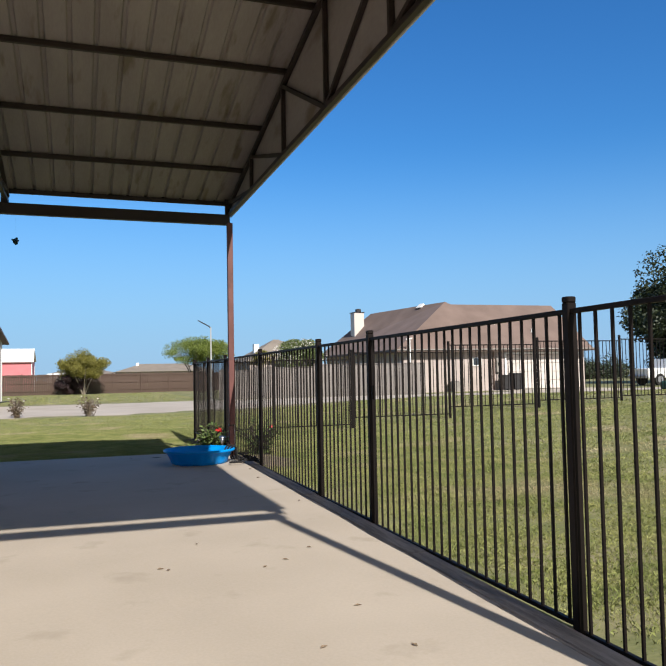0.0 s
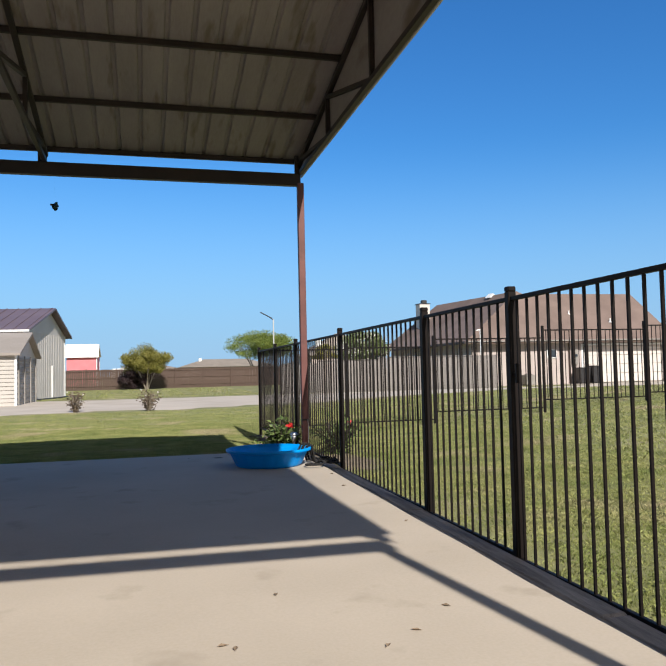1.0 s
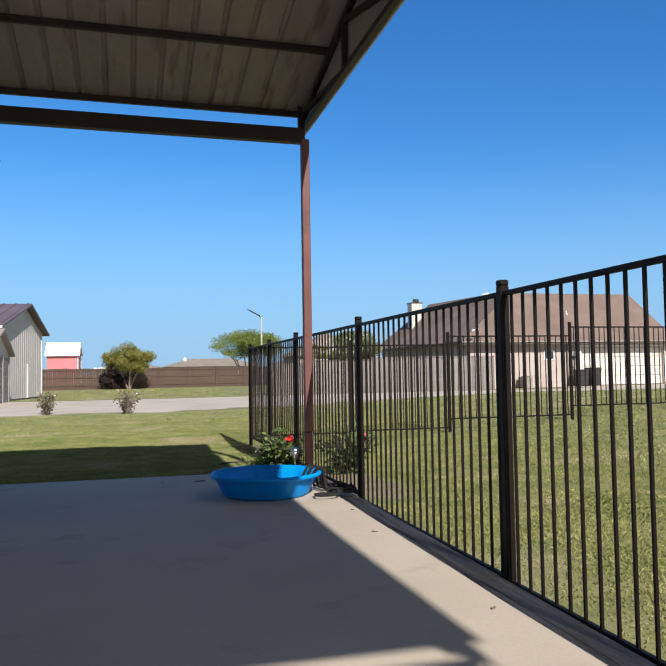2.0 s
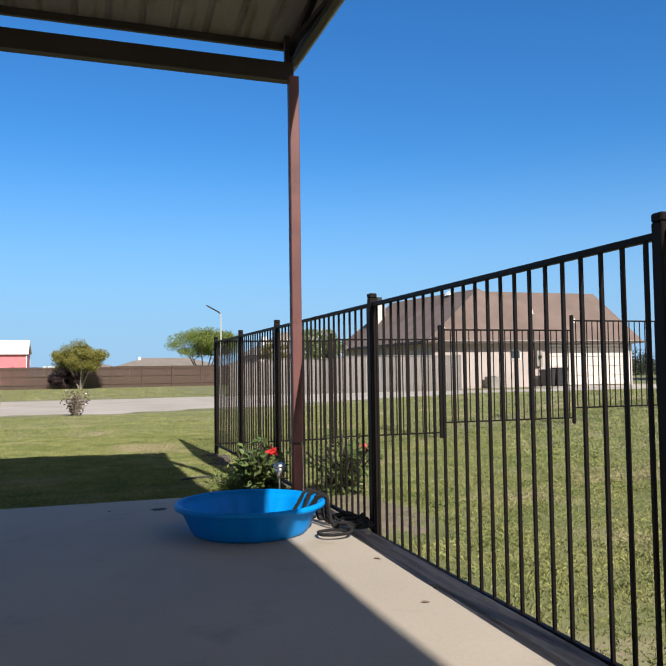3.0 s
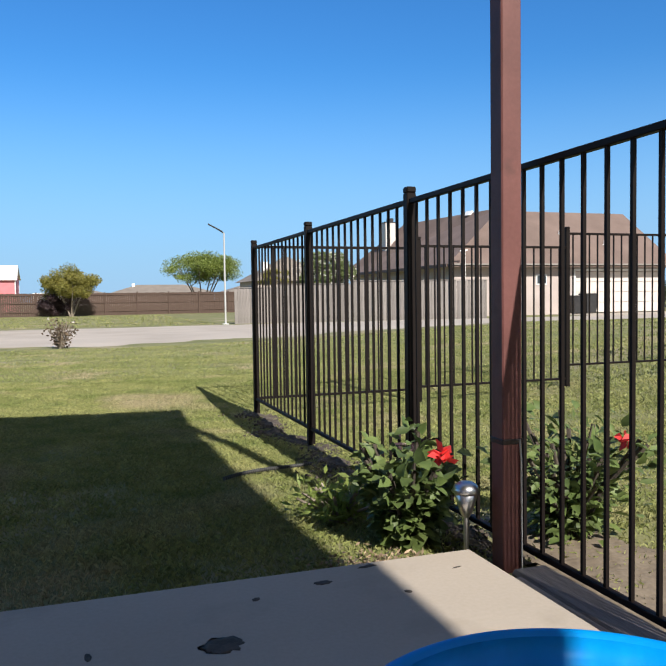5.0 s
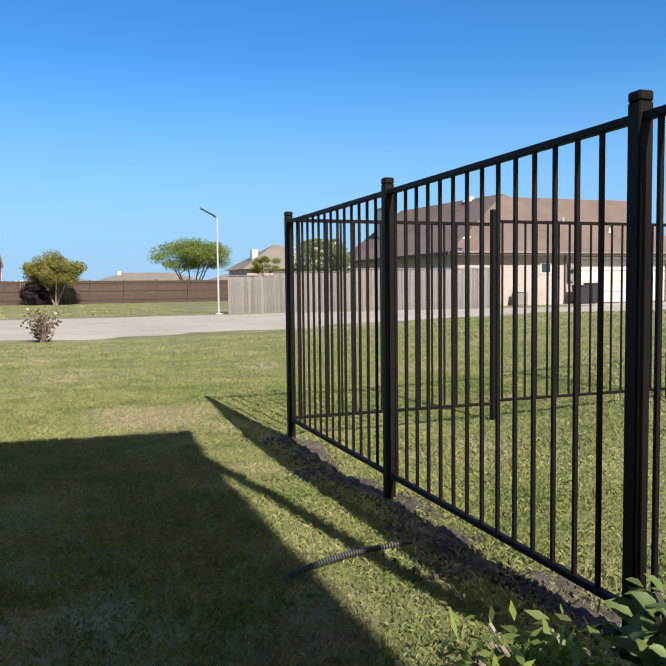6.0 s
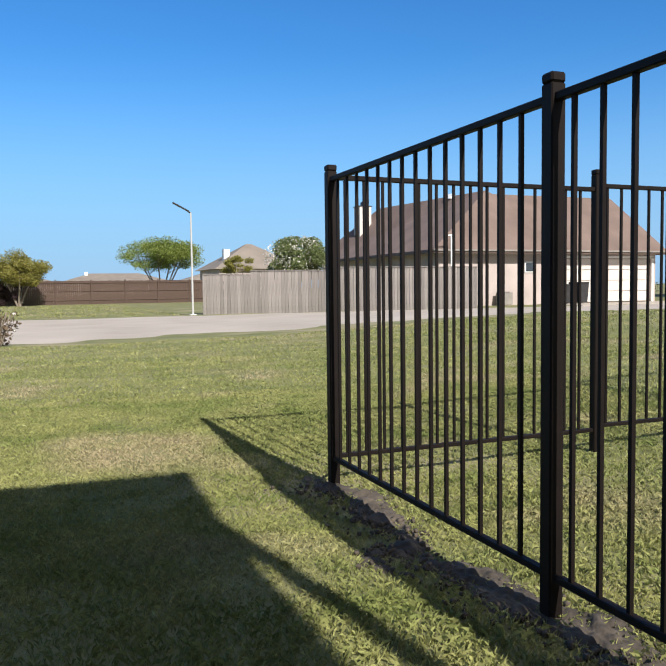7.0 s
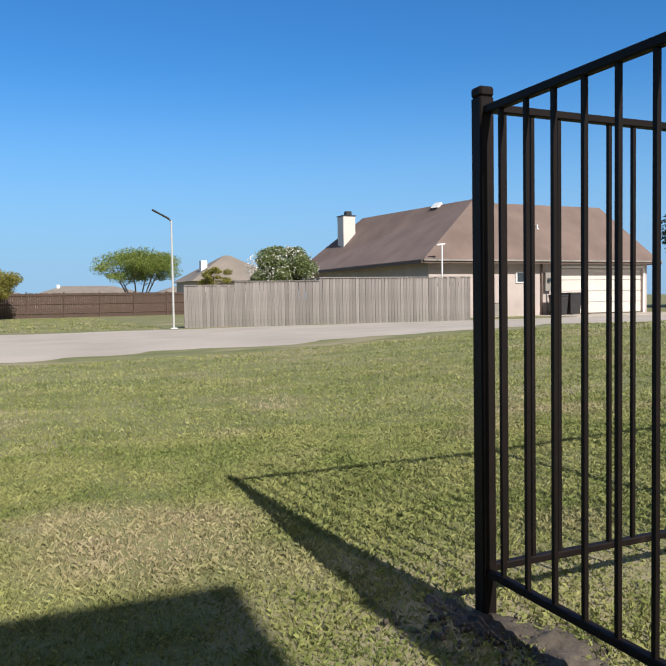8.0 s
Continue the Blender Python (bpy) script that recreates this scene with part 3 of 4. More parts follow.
# lengths up the pool's wall and over its rim
for k, (a, r) in enumerate(((0.44, 0.0105), (0.27, 0.010), (0.16, 0.0085), (0.02, 0.0105), (-0.12, 0.009), (-0.22, 0.010))):
    c, q = math.cos(a), math.sin(a)
    side = Vector((-q, c, 0))
    pts = []
    for d, z in ((0.20, 0.026), (0.265, 0.030), (0.318, 0.040), (0.345, 0.078), (0.372, 0.125), (0.400, 0.176), (0.425, 0.194), (0.450, 0.184), (0.460, 0.12), (0.468, 0.05), (0.485, 0.014), (0.52, 0.012)):
        pts.append(Vector((d * c, d * q, z)) + side * (0.020 * math.sin(d * 26 + k * 2.1) - 0.10 * max(0.0, 0.33 - d)))
    part("strand", braid(pts, r), M_ROPE, hose, smooth=True)
# lengths that lie along the pool's floor
for pts, r in (([(-0.245, 0.150), (-0.215, 0.165), (-0.185, 0.150), (-0.155, 0.160)], 0.013), ([(-0.20, 0.100), (-0.15, 0.090), (-0.11, 0.075), (-0.07, 0.050), (-0.02, 0.055), (0.04, 0.030), (0.09, 0.010)], 0.010),
               ([(-0.06, -0.010), (-0.02, -0.020), (0.04, -0.015), (0.09, -0.014), (0.15, -0.005), (0.21, 0.0), (0.25, -0.06)], 0.017), ([(0.02, 0.02), (0.08, 0.04), (0.14, 0.03), (0.20, 0.06), (0.26, 0.03)], 0.013), ([(0.10, -0.04), (0.17, -0.06), (0.23, -0.03), (0.28, 0.02)], 0.013)):
    part("strand", braid([Vector((x, y, 0.018 + r)) for x, y in pts], r), M_ROPE, hose, smooth=True)
# an open loop on the concrete and a loose tangle up to the fence
pts = [Vector((0.413 + (0.098 + 0.006 * math.sin(k * 1.3)) * math.cos(k * 0.30 + 0.5), -0.325 + 0.088 * math.sin(k * 0.30 + 0.5), 0.016 + 0.0010 * k)) for k in range(22)] + [Vector((0.55, -0.27, 0.03)), Vector((0.62, -0.24, 0.02)), Vector((0.68, -0.22, 0.02))]
part("coil", braid(pts, 0.0085), M_ROPE, hose, smooth=True)
for k in range(14):
    a = k / 13
    p = Vector((0.50 + 0.10 * a + rr.uniform(-0.05, 0.05), -0.10 + 0.34 * (1 - a) + rr.uniform(-0.05, 0.05), 0.016 + 0.008 * (k % 4)))
    pts = wander(p, -1.1 + rr.uniform(-0.5, 0.5), 9, 0.034, 0.55)
    pts = [Vector((min(max(q.x, 0.49), 0.70), max(q.y, -0.25 - 0.03 * math.sin(i)), q.z + 0.012 * math.sin(i * 1.1 + k))) for i, q in enumerate(pts)]
    part("strand", braid(pts, rr.uniform(0.004, 0.0075)), M_ROPE, hose, smooth=True)
for cx, cy, r in ((0.55, -0.17, 0.06), (0.60, -0.05, 0.05), (0.56, -0.24, 0.045)):
    pts = [Vector((cx + r * (1 + 0.15 * math.sin(k * 1.7)) * math.cos(k * 0.4), cy + 0.8 * r * math.sin(k * 0.4), 0.03 + 0.0015 * k)) for k in range(16)]
    part("coil", braid(pts, 0.0065), M_ROPE, hose, smooth=True)

# ---- plants by the column ----
def shrub(name, label, category, x, y, height, radius, stems, leaf, length, width, seed, blooms=(), bloom_mat=None, per=46, group="", bark=None, low=0.12, up=0.1, broad=False):
    """Stems with leaves along them and a few blooms."""
    rg = np.random.default_rng(seed)
    z0 = g(x, y)
    ob = thing(name, label, category, pose(x, y, z0), group)
    cs = []
    for s in range(stems):
        a = s * 2.4 + rg.uniform(-0.4, 0.4)
        rad = radius * math.sqrt(rg.uniform(0.05, 1))
        h = height * rg.uniform(0.55, 1.0) * (1 - 0.25 * (rad / radius) ** 2)
        top = Vector((rad * math.cos(a), rad * math.sin(a), h))
        mid = Vector((top.x * 0.45, top.y * 0.45, h * 0.5))
        root = Vector((top.x * 0.12, top.y * 0.12, -0.02))
        part("stem", tube(bmesh.new(), [root, mid, top], 0.006 + 0.006 * height, 5), bark or M_BARK, ob)
        t = rg.uniform(low, 1.02, per)[:, None]
        line = (1 - t) ** 2 * np.array(root) + 2 * t * (1 - t) * np.array(mid) + t * t * np.array(top)
        cs.append(line + rg.normal(0, radius * 0.16, (per, 3)))
    cs = np.concatenate(cs)
    cs[:, 2] = np.maximum(cs[:, 2], 0.03)
    if broad:
        out = cs * np.array([1, 1, 0.3])
        v, f = folded_leaves(rg, cs, out / np.maximum(np.linalg.norm(out, axis=1)[:, None], 1e-6), length, width)
    else:
        v, f = leaves(rg, cs, length, width, 0.15, up)
    v[:, 2] = np.maximum(v[:, 2], 0.0)
    bulk("foliage", v, f, leaf, ob, smooth=broad)
    for bx, by, bz, size in blooms:
        c = np.repeat(np.array([[bx - x, by - y, bz - z0]]), 9, 0) + rg.normal(0, size * 0.12, (9, 3))
        bv, bf = leaves(rg, c, size, size * 0.9, 0.0, 0.25)
        bulk("bloom", bv, bf, bloom_mat, ob)
    return ob


shrub("hibiscus", "leafy green hibiscus with one red bloom beside the column", "shrub", 2.03, 11.26, 0.50, 0.20, 22, M_LEAF, 0.066, 0.042, 21, ((2.085, 11.06, 0.285, 0.050), (2.095, 11.05, 0.268, 0.046)), M_PETAL, 46, bark=M_BARKDARK, broad=True)
shrub("hibiscus", "sparser green hibiscus with a red bloom behind the fence", "shrub", 2.72, 11.15, 0.52, 0.31, 26, M_LEAF, 0.064, 0.032, 22, ((2.86, 10.98, 0.295, 0.05),), M_PETAL, 36, bark=M_BARKDARK, broad=True)
shrub("bushy_plant", "dark purple-leaved plant behind the solar light", "shrub", 2.14, 11.40, 0.52, 0.12, 9, M_LEAFPURPLE, 0.07, 0.04, 23, (), None, 32, broad=True)
shrub("ground_cover", "low bright green leafy weeds at the slab's edge", "weeds", 1.90, 11.72, 0.18, 0.22, 18, M_LEAFLIGHT, 0.06, 0.018, 24, (), None, 34, low=0.1, up=0.5)
solar = thing("solar_light", "stainless steel solar path light on a stake", "garden light", pose(2.115, 10.93, g(2.115, 10.93)))
part("stake", rod(bmesh.new(), (0, 0, -0.08), (0, 0, 0.20), 0.008, 0.010, 10), M_CHROME, solar)
part("shade", lathe(bmesh.new(), [(0.012, 0.19), (0.024, 0.21), (0.042, 0.275), (0.038, 0.278), (0.0, 0.278)], sides=24), M_CHROME, solar, smooth=True)
part("cap", lathe(bmesh.new(), [(0.046, 0.278), (0.052, 0.285), (0.040, 0.308), (0.022, 0.318), (0.0, 0.320)], sides=24), M_CHROME, solar, smooth=True)
# brown mulch between the slab and the shrub
rg = np.random.default_rng(61)
n = 1900
mx, my = 1.80 + rg.normal(0, 0.12, n), 10.86 + np.abs(rg.normal(0, 0.11, n))
v, f = leaves(rg, np.stack([mx, my, gz(mx, my) + 0.012 + rg.exponential(0.012, n)], 1), 0.028, 0.010, 0.0)
mulch = bulk("leaf_litter", v, f, mat("dry_mulch", (0.16, 0.105, 0.065), (0.40, 0.30, 0.19), 0.9, scale=20, fine=90, bump=0, random_amount=0.4, leaf=True))
tagged(mulch, "brown dry leaf litter at the slab's edge", "leaf litter", kind="stuff")
M_RIB = mat("dull_grey_plastic", (0.06, 0.06, 0.055), (0.13, 0.125, 0.115), 0.6, scale=30, fine=150, bump=0.05)
drain = thing("corrugated_hose", "short grey corrugated hose lying in the grass", "hose", pose(1.93, 12.89, g(1.93, 12.89) + 0.016))
line = [Vector((-0.36 + 0.57 * k / 12, 0.04 - 0.19 * (1 - k / 12) ** 2, 0.006 + 0.004 * math.sin(k * 0.5))) for k in range(13)]
part("pipe", tube(bmesh.new(), line, 0.008, 10), M_TYRE, drain, smooth=True)
for k in range(46):
    u = k / 45 * 11.99
    a, b = line[int(u)], line[int(u) + 1]
    p = a.lerp(b, u % 1)
    part("rib", rod(bmesh.new(), p, p + (b - a).normalized() * 0.005, 0.0115, None, 10), M_RIB, drain)


# ---- dirt and dry leaves on the slab ----
M_MUD = mat("dried_mud", (0.04, 0.034, 0.028), (0.11, 0.09, 0.07), 0.95, scale=14, fine=90, bump=0.5)
def clod(x, y, sx, sy, h, seed, turn):
    ob = bmesh.new()
    bmesh.ops.create_icosphere(ob, subdivisions=3, radius=1)
    for vv in ob.verts:
        k = 1 + 0.45 * noise.noise(vv.co * 2.3 + Vector((seed, 0, 0))) + 0.25 * noise.noise(vv.co * 6 + Vector((0, seed, 0)))
        vv.co = Vector((vv.co.x * sx * k, vv.co.y * sy * k, max(vv.co.z, 0) * h * k))
    c = part("mud_clod", ob, M_MUD, at=pose(x, y, 0.0, 0, 0, turn), smooth=True)
    tagged(c, "flat dark dried mud on the concrete", "mud", "mud on the slab")


for k, (x, y, sx, sy, turn) in enumerate(((1.135, 10.40, 0.050, 0.045, 10), (1.503, 10.715, 0.028, 0.016, 0), (1.68, 10.80, 0.030, 0.010, 10), (1.72, 10.56, 0.010, 0.012, 20), (0.81, 10.45, 0.008, 0.022, 5), (1.28, 10.66, 0.014, 0.010, 60), (1.95, 10.69, 0.016, 0.005, 15))):
    clod(x, y, sx, sy, 0.0014, k * 3.1, turn)
M_DRYLEAF = mat("dry_leaf", (0.16, 0.11, 0.07), (0.30, 0.22, 0.14), 0.8, scale=30, fine=200, bump=0.2)
for k, (x, y) in enumerate(((0.607, 4.54), (0.65, 4.50), (1.347, 4.49), (1.192, 4.37), (1.567, 4.73), (1.126, 3.03), (1.489, 2.92), (1.45, 3.5), (0.9, 5.1), (1.95, 7.9), (1.98, 6.4), (2.02, 8.6))):
    lf = bmesh.new()
    poly(lf, [(-0.022, 0, 0.002), (-0.005, 0.011, 0.008), (0.024, 0.002, 0.004), (0.0, -0.010, 0.007), (0.002, 0.001, 0.001)], [(0, 4, 1), (1, 4, 2), (2, 4, 3), (3, 4, 0)])
    o = part("dry_leaf", lf, M_DRYLEAF, at=pose(x, y, slab_z(y) + 0.0005, 0, 0, k * 77))
    tagged(o, "small curled brown dry leaf on the concrete", "leaf", "dry leaves")

# ---- small rose bushes at the lane ----
for k, (x, y, hh, rad) in enumerate(((-1.85, 27.6, 0.80, 0.29), (0.46, 26.9, 0.84, 0.33))):
    fl = [(x + rad * 0.9 * math.cos(q * 2.2), y - rad * 0.8 + 0.3 * math.sin(q), g(x, y) + hh * (0.35 + 0.12 * q), 0.035) for q in range(5)]
    shrub("rose_bush", "small twiggy rose bush with pale blooms at the lane", "rose bush", x, y, hh, rad, 15, M_LEAFBROWN, 0.09, 0.05, 40 + k, fl, M_WHITEPETAL, 26, "rose bushes")

# ---- trees ----
def ball(rg, n):
    """Places that thin out from a middle, none far off."""
    p = rg.normal(0, 1, (n, 3))
    far = np.linalg.norm(p, axis=1)[:, None]
    return p * np.minimum(1, 2.1 * rg.uniform(0.75, 1.0, (n, 1)) / far)


def tree(name, label, x, y, z0, trunk_h, crown, radius, height, leaf, bark, seed, count, length, limbs=5, thick=0.12, category="tree", clumps=26, flat=0.6, droop=0.2, group=""):
    """Tapered limbs that fork, and a crown of many leaves in loose clumps."""
    rg = np.random.default_rng(seed)
    ob = thing(name, label, category, pose(x, y, z0), group)
    cents = []
    for k in range(clumps):
        d = rg.normal(size=3)
        d /= np.linalg.norm(d)
        rr2 = rg.uniform(0.45, 1.0)
        cents.append(np.array([d[0] * radius * rr2, d[1] * radius * rr2, crown + d[2] * height * rr2]))
    for k in range(limbs):
        a = k * math.tau / limbs + rg.uniform(-0.3, 0.3)
        root = Vector((0.10 * math.cos(a) * thick * 8, 0.10 * math.sin(a) * thick * 8, -0.05))
        mid = Vector((radius * 0.25 * math.cos(a), radius * 0.25 * math.sin(a), trunk_h))
        end = Vector((radius * 0.6 * math.cos(a), radius * 0.6 * math.sin(a), crown))
        bm = bmesh.new()
        rod(bm, root, mid, thick, thick * 0.7, 7)
        rod(bm, mid, end, thick * 0.7, thick * 0.3, 7)
        for q in range(3):
            c = Vector(cents[(k * 3 + q) % clumps])
            rod(bm, mid.lerp(end, 0.3 + 0.25 * q), c, thick * 0.35, thick * 0.1, 5)
        part("limb", bm, bark, ob)
    per = count // clumps
    pts = []
    for c in cents:
        size = radius * rg.uniform(0.15, 0.30)
        pts.append(c + ball(rg, per) * np.array([size, size, size * flat]) * 0.62)
    v, f = leaves(rg, np.concatenate(pts), length, length * 0.55, droop)
    v[:, 2] = np.maximum(v[:, 2], 0.05)
    bulk("crown", v, f, leaf, ob)
    return ob


tree("shrub_tree", "rounded olive-green shrub with pale bare trunks before a fence", 0.5, 66.3, -0.2, 1.0, 2.35, 1.95, 1.05, M_LEAFOLIVE, M_BARK, 51, 36000, 0.12, 5, 0.07, "tree", 70, 0.7)
tree("dark_bush", "dark purplish bush under a shrub tree", -0.8, 66.8, -0.2, 0.4, 0.8, 1.25, 0.75, M_LEAFPURPLE, M_BARKDARK, 52, 16000, 0.13, 4, 0.05, "bush", 20, 0.7)
tree("mesquite_tree", "spreading light green tree behind a brown fence", 10.9, 72.6, -0.2, 1.6, 3.75, 3.1, 1.25, M_LEAFLIGHT, M_BARK, 53, 26000, 0.13, 6, 0.09, "tree", 60, 0.5)
cm = tree("crape_myrtle", "green crape myrtle with whitish blossom behind a grey fence", 14.4, 50.0, -0.2, 1.4, 2.45, 1.8, 1.15, M_MYRTLE, M_BARK, 54, 40000, 0.11, 5, 0.06, "tree", 30, 0.7)
rg = np.random.default_rng(55)
d = rg.normal(size=(1500, 3))
d /= np.linalg.norm(d, axis=1)[:, None]
v, f = leaves(rg, d * np.array([1.8, 1.8, 1.15]) * rg.uniform(0.7, 1.08, (1500, 1)) + np.array([0, 0, 2.55]), 0.1, 0.08, 0.0)
bulk("blossom", v, f, M_WHITEPETAL, cm)
tree("oak_tree", "big dark green oak with hanging boughs beside the house", 49.3, 46.8, g(49.3, 46.8), 2.4, 5.1, 7.0, 5.2, M_LEAFDARK, M_BARKDARK, 56, 220000, 0.3, 5, 0.3, "tree", 150, 0.9, 0.5)
tree("oak_tree", "small far dark green tree at the yard's edge", 60.0, 80.0, g(60, 80), 0.5, 1.0, 7.0, 0.95, M_LEAFDARK, M_BARKDARK, 57, 16000, 0.28, 4, 0.2, "tree", 30, 0.6)
tree("yard_tree", "small yellow-green tree before a far hip roof", 18.9, 80.0, -0.2, 1.5, 3.2, 1.4, 0.9, M_LEAFOLIVE, M_BARK, 58, 7000, 0.13, 4, 0.08, "tree", 16, 0.6)

# ---- wooden fences ----
def board_fence(name, label, spans, y0, y1, board, material, top_cap=True):
    """Grey upright boards, single ones, stepping up from span to span."""
    ob = thing(name, label, "fence")
    src = None
    xa, xb = spans[0][0], spans[-1][1]
    rg = random.Random(7)
    for sx, ex, zb, zt in spans:
        yy = lambda v: y0 + (y1 - y0) * (v - xa) / (xb - xa)
        n = round((ex - sx) / board)
        w = (ex - sx) / n
        src = part("board", cube(-w / 2 + 0.0012, w / 2 - 0.0012, -0.01, 0.01, 0, zt - zb, 0.004), material, ob, at=pose(sx + w / 2, yy(sx + w / 2), zb))
        for k in range(1, n):
            x = sx + (k + 0.5) * w
            again(src, ob, pose(x, yy(x) + rg.uniform(-0.006, 0.006), zb + rg.uniform(-0.02, 0.015), 0, rg.uniform(-0.4, 0.4), 0))
        for z in (zb + 0.3, zt - 0.3):
            part("rail", bar(bmesh.new(), (sx, yy(sx) + 0.035, z), (ex, yy(ex) + 0.035, z), 0.04, 0.09), material, ob)
        if top_cap:
            part("cap_rail", bar(bmesh.new(), (sx, yy(sx), zt + 0.02), (ex, yy(ex), zt + 0.02), 0.10, 0.035), material, ob)
    return ob


board_fence("board_fence", "weathered grey cedar board fence along the lane", [(7.4, 9.3, -0.22, 1.36), (9.3, 12.65, -0.22, 1.50), (12.65, 19.3, -0.22, 1.62)], 41.5, 40.4, 0.14, M_FENCE)
brown = thing("board_fence", "dark brown stained board fence beyond the lane", "fence")
rg = np.random.default_rng(9)
for k in range(13):
    xa = -16.6 + k * 2.44
    ya = 68.4 + 0.12 * (xa + 5)
    ang = math.degrees(math.atan(0.12))
    for q in range(17):
        m = pose(xa, ya, -0.22, 0, 0, ang) @ pose(q * 0.1435 + 0.072, rg.uniform(-0.004, 0.004), rg.uniform(-0.02, 0.02))
        if k == 0 and q == 0:
            plank = part("board", cube(-0.068, 0.068, -0.01, 0.012, 0, 1.72), M_FENCEBROWN, brown, at=m)
        else:
            again(plank, brown, m)
    for z in (0.3, 0.95, 1.55):
        part("rail", cube(0, 2.44, -0.055, -0.012, z, z + 0.09), M_FENCEBROWN, brown, at=pose(xa, ya, -0.22, 0, 0, ang))
    part("post", cube(-0.045, 0.045, -0.10, -0.012, 0, 1.80), M_FENCEBROWN, brown, at=pose(xa, ya, -0.22, 0, 0, ang))

# ---- solar street lamp ----
lamp = thing("street_lamp", "slim white pole with a dark slanted solar lamp head", "street lamp", pose(6.95, 41.25, -0.2))
part("pole", rod(bmesh.new(), (0, 0, 0), (0, 0, 3.95), 0.042, 0.032, 12), M_POLE, lamp)
part("base_plate", cube(-0.12, 0.12, -0.12, 0.12, 0, 0.03), M_WHITE, lamp)
part("arm", rod(bmesh.new(), (0, 0, 3.93), (-0.2, 0.05, 4.07), 0.03, 0.025), M_DARKBIN, lamp)
part("lamp_head", bar(bmesh.new(), (-0.06, 0.03, 4.00), (-0.66, 0.15, 4.33), 0.26, 0.05, 0.012), M_DARKBIN, lamp)

# ---- brick house with a garage ----
house = thing("house", "pink-tan brick house with brown hip roof and cream garage door", "house")
HZ = -0.42


def hip(bm, x0, x1, y0, y1, ze, zr, ra, rb, along):
    """A roof from eaves at ze to a ridge at zr, between ra and rb along that axis."""
    if along == "y":
        c = (x0 + x1) / 2
        pts = [(x0, y0, ze), (x1, y0, ze), (x1, y1, ze), (x0, y1, ze), (c, ra, zr), (c, rb, zr)]
        fs = [(0, 1, 4), (1, 2, 5, 4), (2, 3, 5), (3, 0, 4, 5), (3, 2, 1, 0)]
    else:
        c = (y0 + y1) / 2
        pts = [(x0, y0, ze), (x1, y0, ze), (x1, y1, ze), (x0, y1, ze), (ra, c, zr), (rb, c, zr)]
        fs = [(0, 1, 5, 4), (1, 2, 5), (2, 3, 4, 5), (3, 0, 4), (3, 2, 1, 0)]
    return poly(bm, pts, fs)


wall = bmesh.new()
box(wall, 21.2, 28.2, 48.5, 65.5, HZ, 2.45)
part("wall", wall, M_BRICK, house)
wall = bmesh.new()
box(wall, 28.2, 28.9, 48.5, 55.5, HZ, 2.45), box(wall, 34.95, 35.25, 48.5, 55.5, HZ, 2.45), box(wall, 28.9, 34.95, 48.5, 48.8, 2.12, 2.45), box(wall, 28.9, 34.95, 55.2, 55.5, HZ, 2.45)
part("wall", wall, M_BRICK, house)
roofa = part("roof", poly(bmesh.new(), [(20.6, 47.9, 2.5), (31.8, 47.9, 2.5), (31.8, 66.1, 2.5), (20.6, 66.1, 2.5), (26.1, 52.0, 6.16), (24.4, 63.0, 6.12)], [(0, 1, 4), (1, 2, 5, 4), (2, 3, 5), (3, 0, 4, 5), (3, 2, 1, 0)]), M_SHINGLE, house)
roofb = part("roof", hip(bmesh.new(), 24.2, 35.7, 47.92, 56.1, 2.50, 5.97, 26.4, 34.9, "x"), M_SHINGLE, house)
for a, b in (((20.6, 47.85), (35.7, 47.85)), ((20.55, 47.9), (20.55, 66.1)), ((35.72, 47.9), (35.72, 56.1))):
    part("fascia", bar(bmesh.new(), (*a, 2.44), (*b, 2.44), 0.05, 0.18), M_TRIMDARK, house)
part("gutter", bar(bmesh.new(), (20.6, 47.79, 2.50), (35.7, 47.79, 2.50), 0.10, 0.08), M_GREYWOOD, house)
for k in range(4):
    part("garage_panel", cube(28.93, 34.92, 48.62, 48.66, HZ + 0.1 + k * 0.61, HZ + 0.69 + k * 0.61, 0.012), M_CREAM, house)
for x in (28.83, 34.97):
    part("door_frame", cube(x, x + 0.12, 48.46, 48.7, HZ, 2.2), M_WHITE, house)
part("door_frame", cube(28.83, 35.09, 48.46, 48.7, 2.15, 2.27), M_WHITE, house)
chim = part("chimney", cube(22.65, 23.5, 62.2, 63.2, 2.0, 6.15, 0.02), M_CREAM, house, "cream chimney with a dark cap")
part("chimney_cap", box(cube(22.60, 23.55, 62.15, 63.25, 6.15, 6.20), 22.9, 23.3, 62.3, 62.7, 6.20, 6.48, 0.03), M_DARKBIN, chim)
for x, z0, z1 in ((26.7, 1.35, 1.95),):
    w = part("window", cube(x - 0.35, x + 0.35, 48.44, 48.52, z0, z1, 0.01), M_WHITE, house)
    part("pane", cube(x - 0.28, x + 0.28, 48.42, 48.445, z0 + 0.07, z1 - 0.07), M_GLASS, w)
part("utility_box", cube(28.1, 28.5, 48.3, 48.5, 0.9, 1.9, 0.01), M_GREYWOOD, house, "grey electric meter box")
part("meter", rod(bmesh.new(), (28.3, 48.3, 1.5), (28.3, 48.18, 1.5), 0.1), M_GLASS, house)
part("conduit", rod(bmesh.new(), (28.3, 48.45, HZ), (28.3, 48.45, 1.0), 0.03), M_GREYWOOD, house)
part("downspout", cube(27.9, 27.98, 48.38, 48.46, HZ, 2.4), M_TRIMDARK, house)
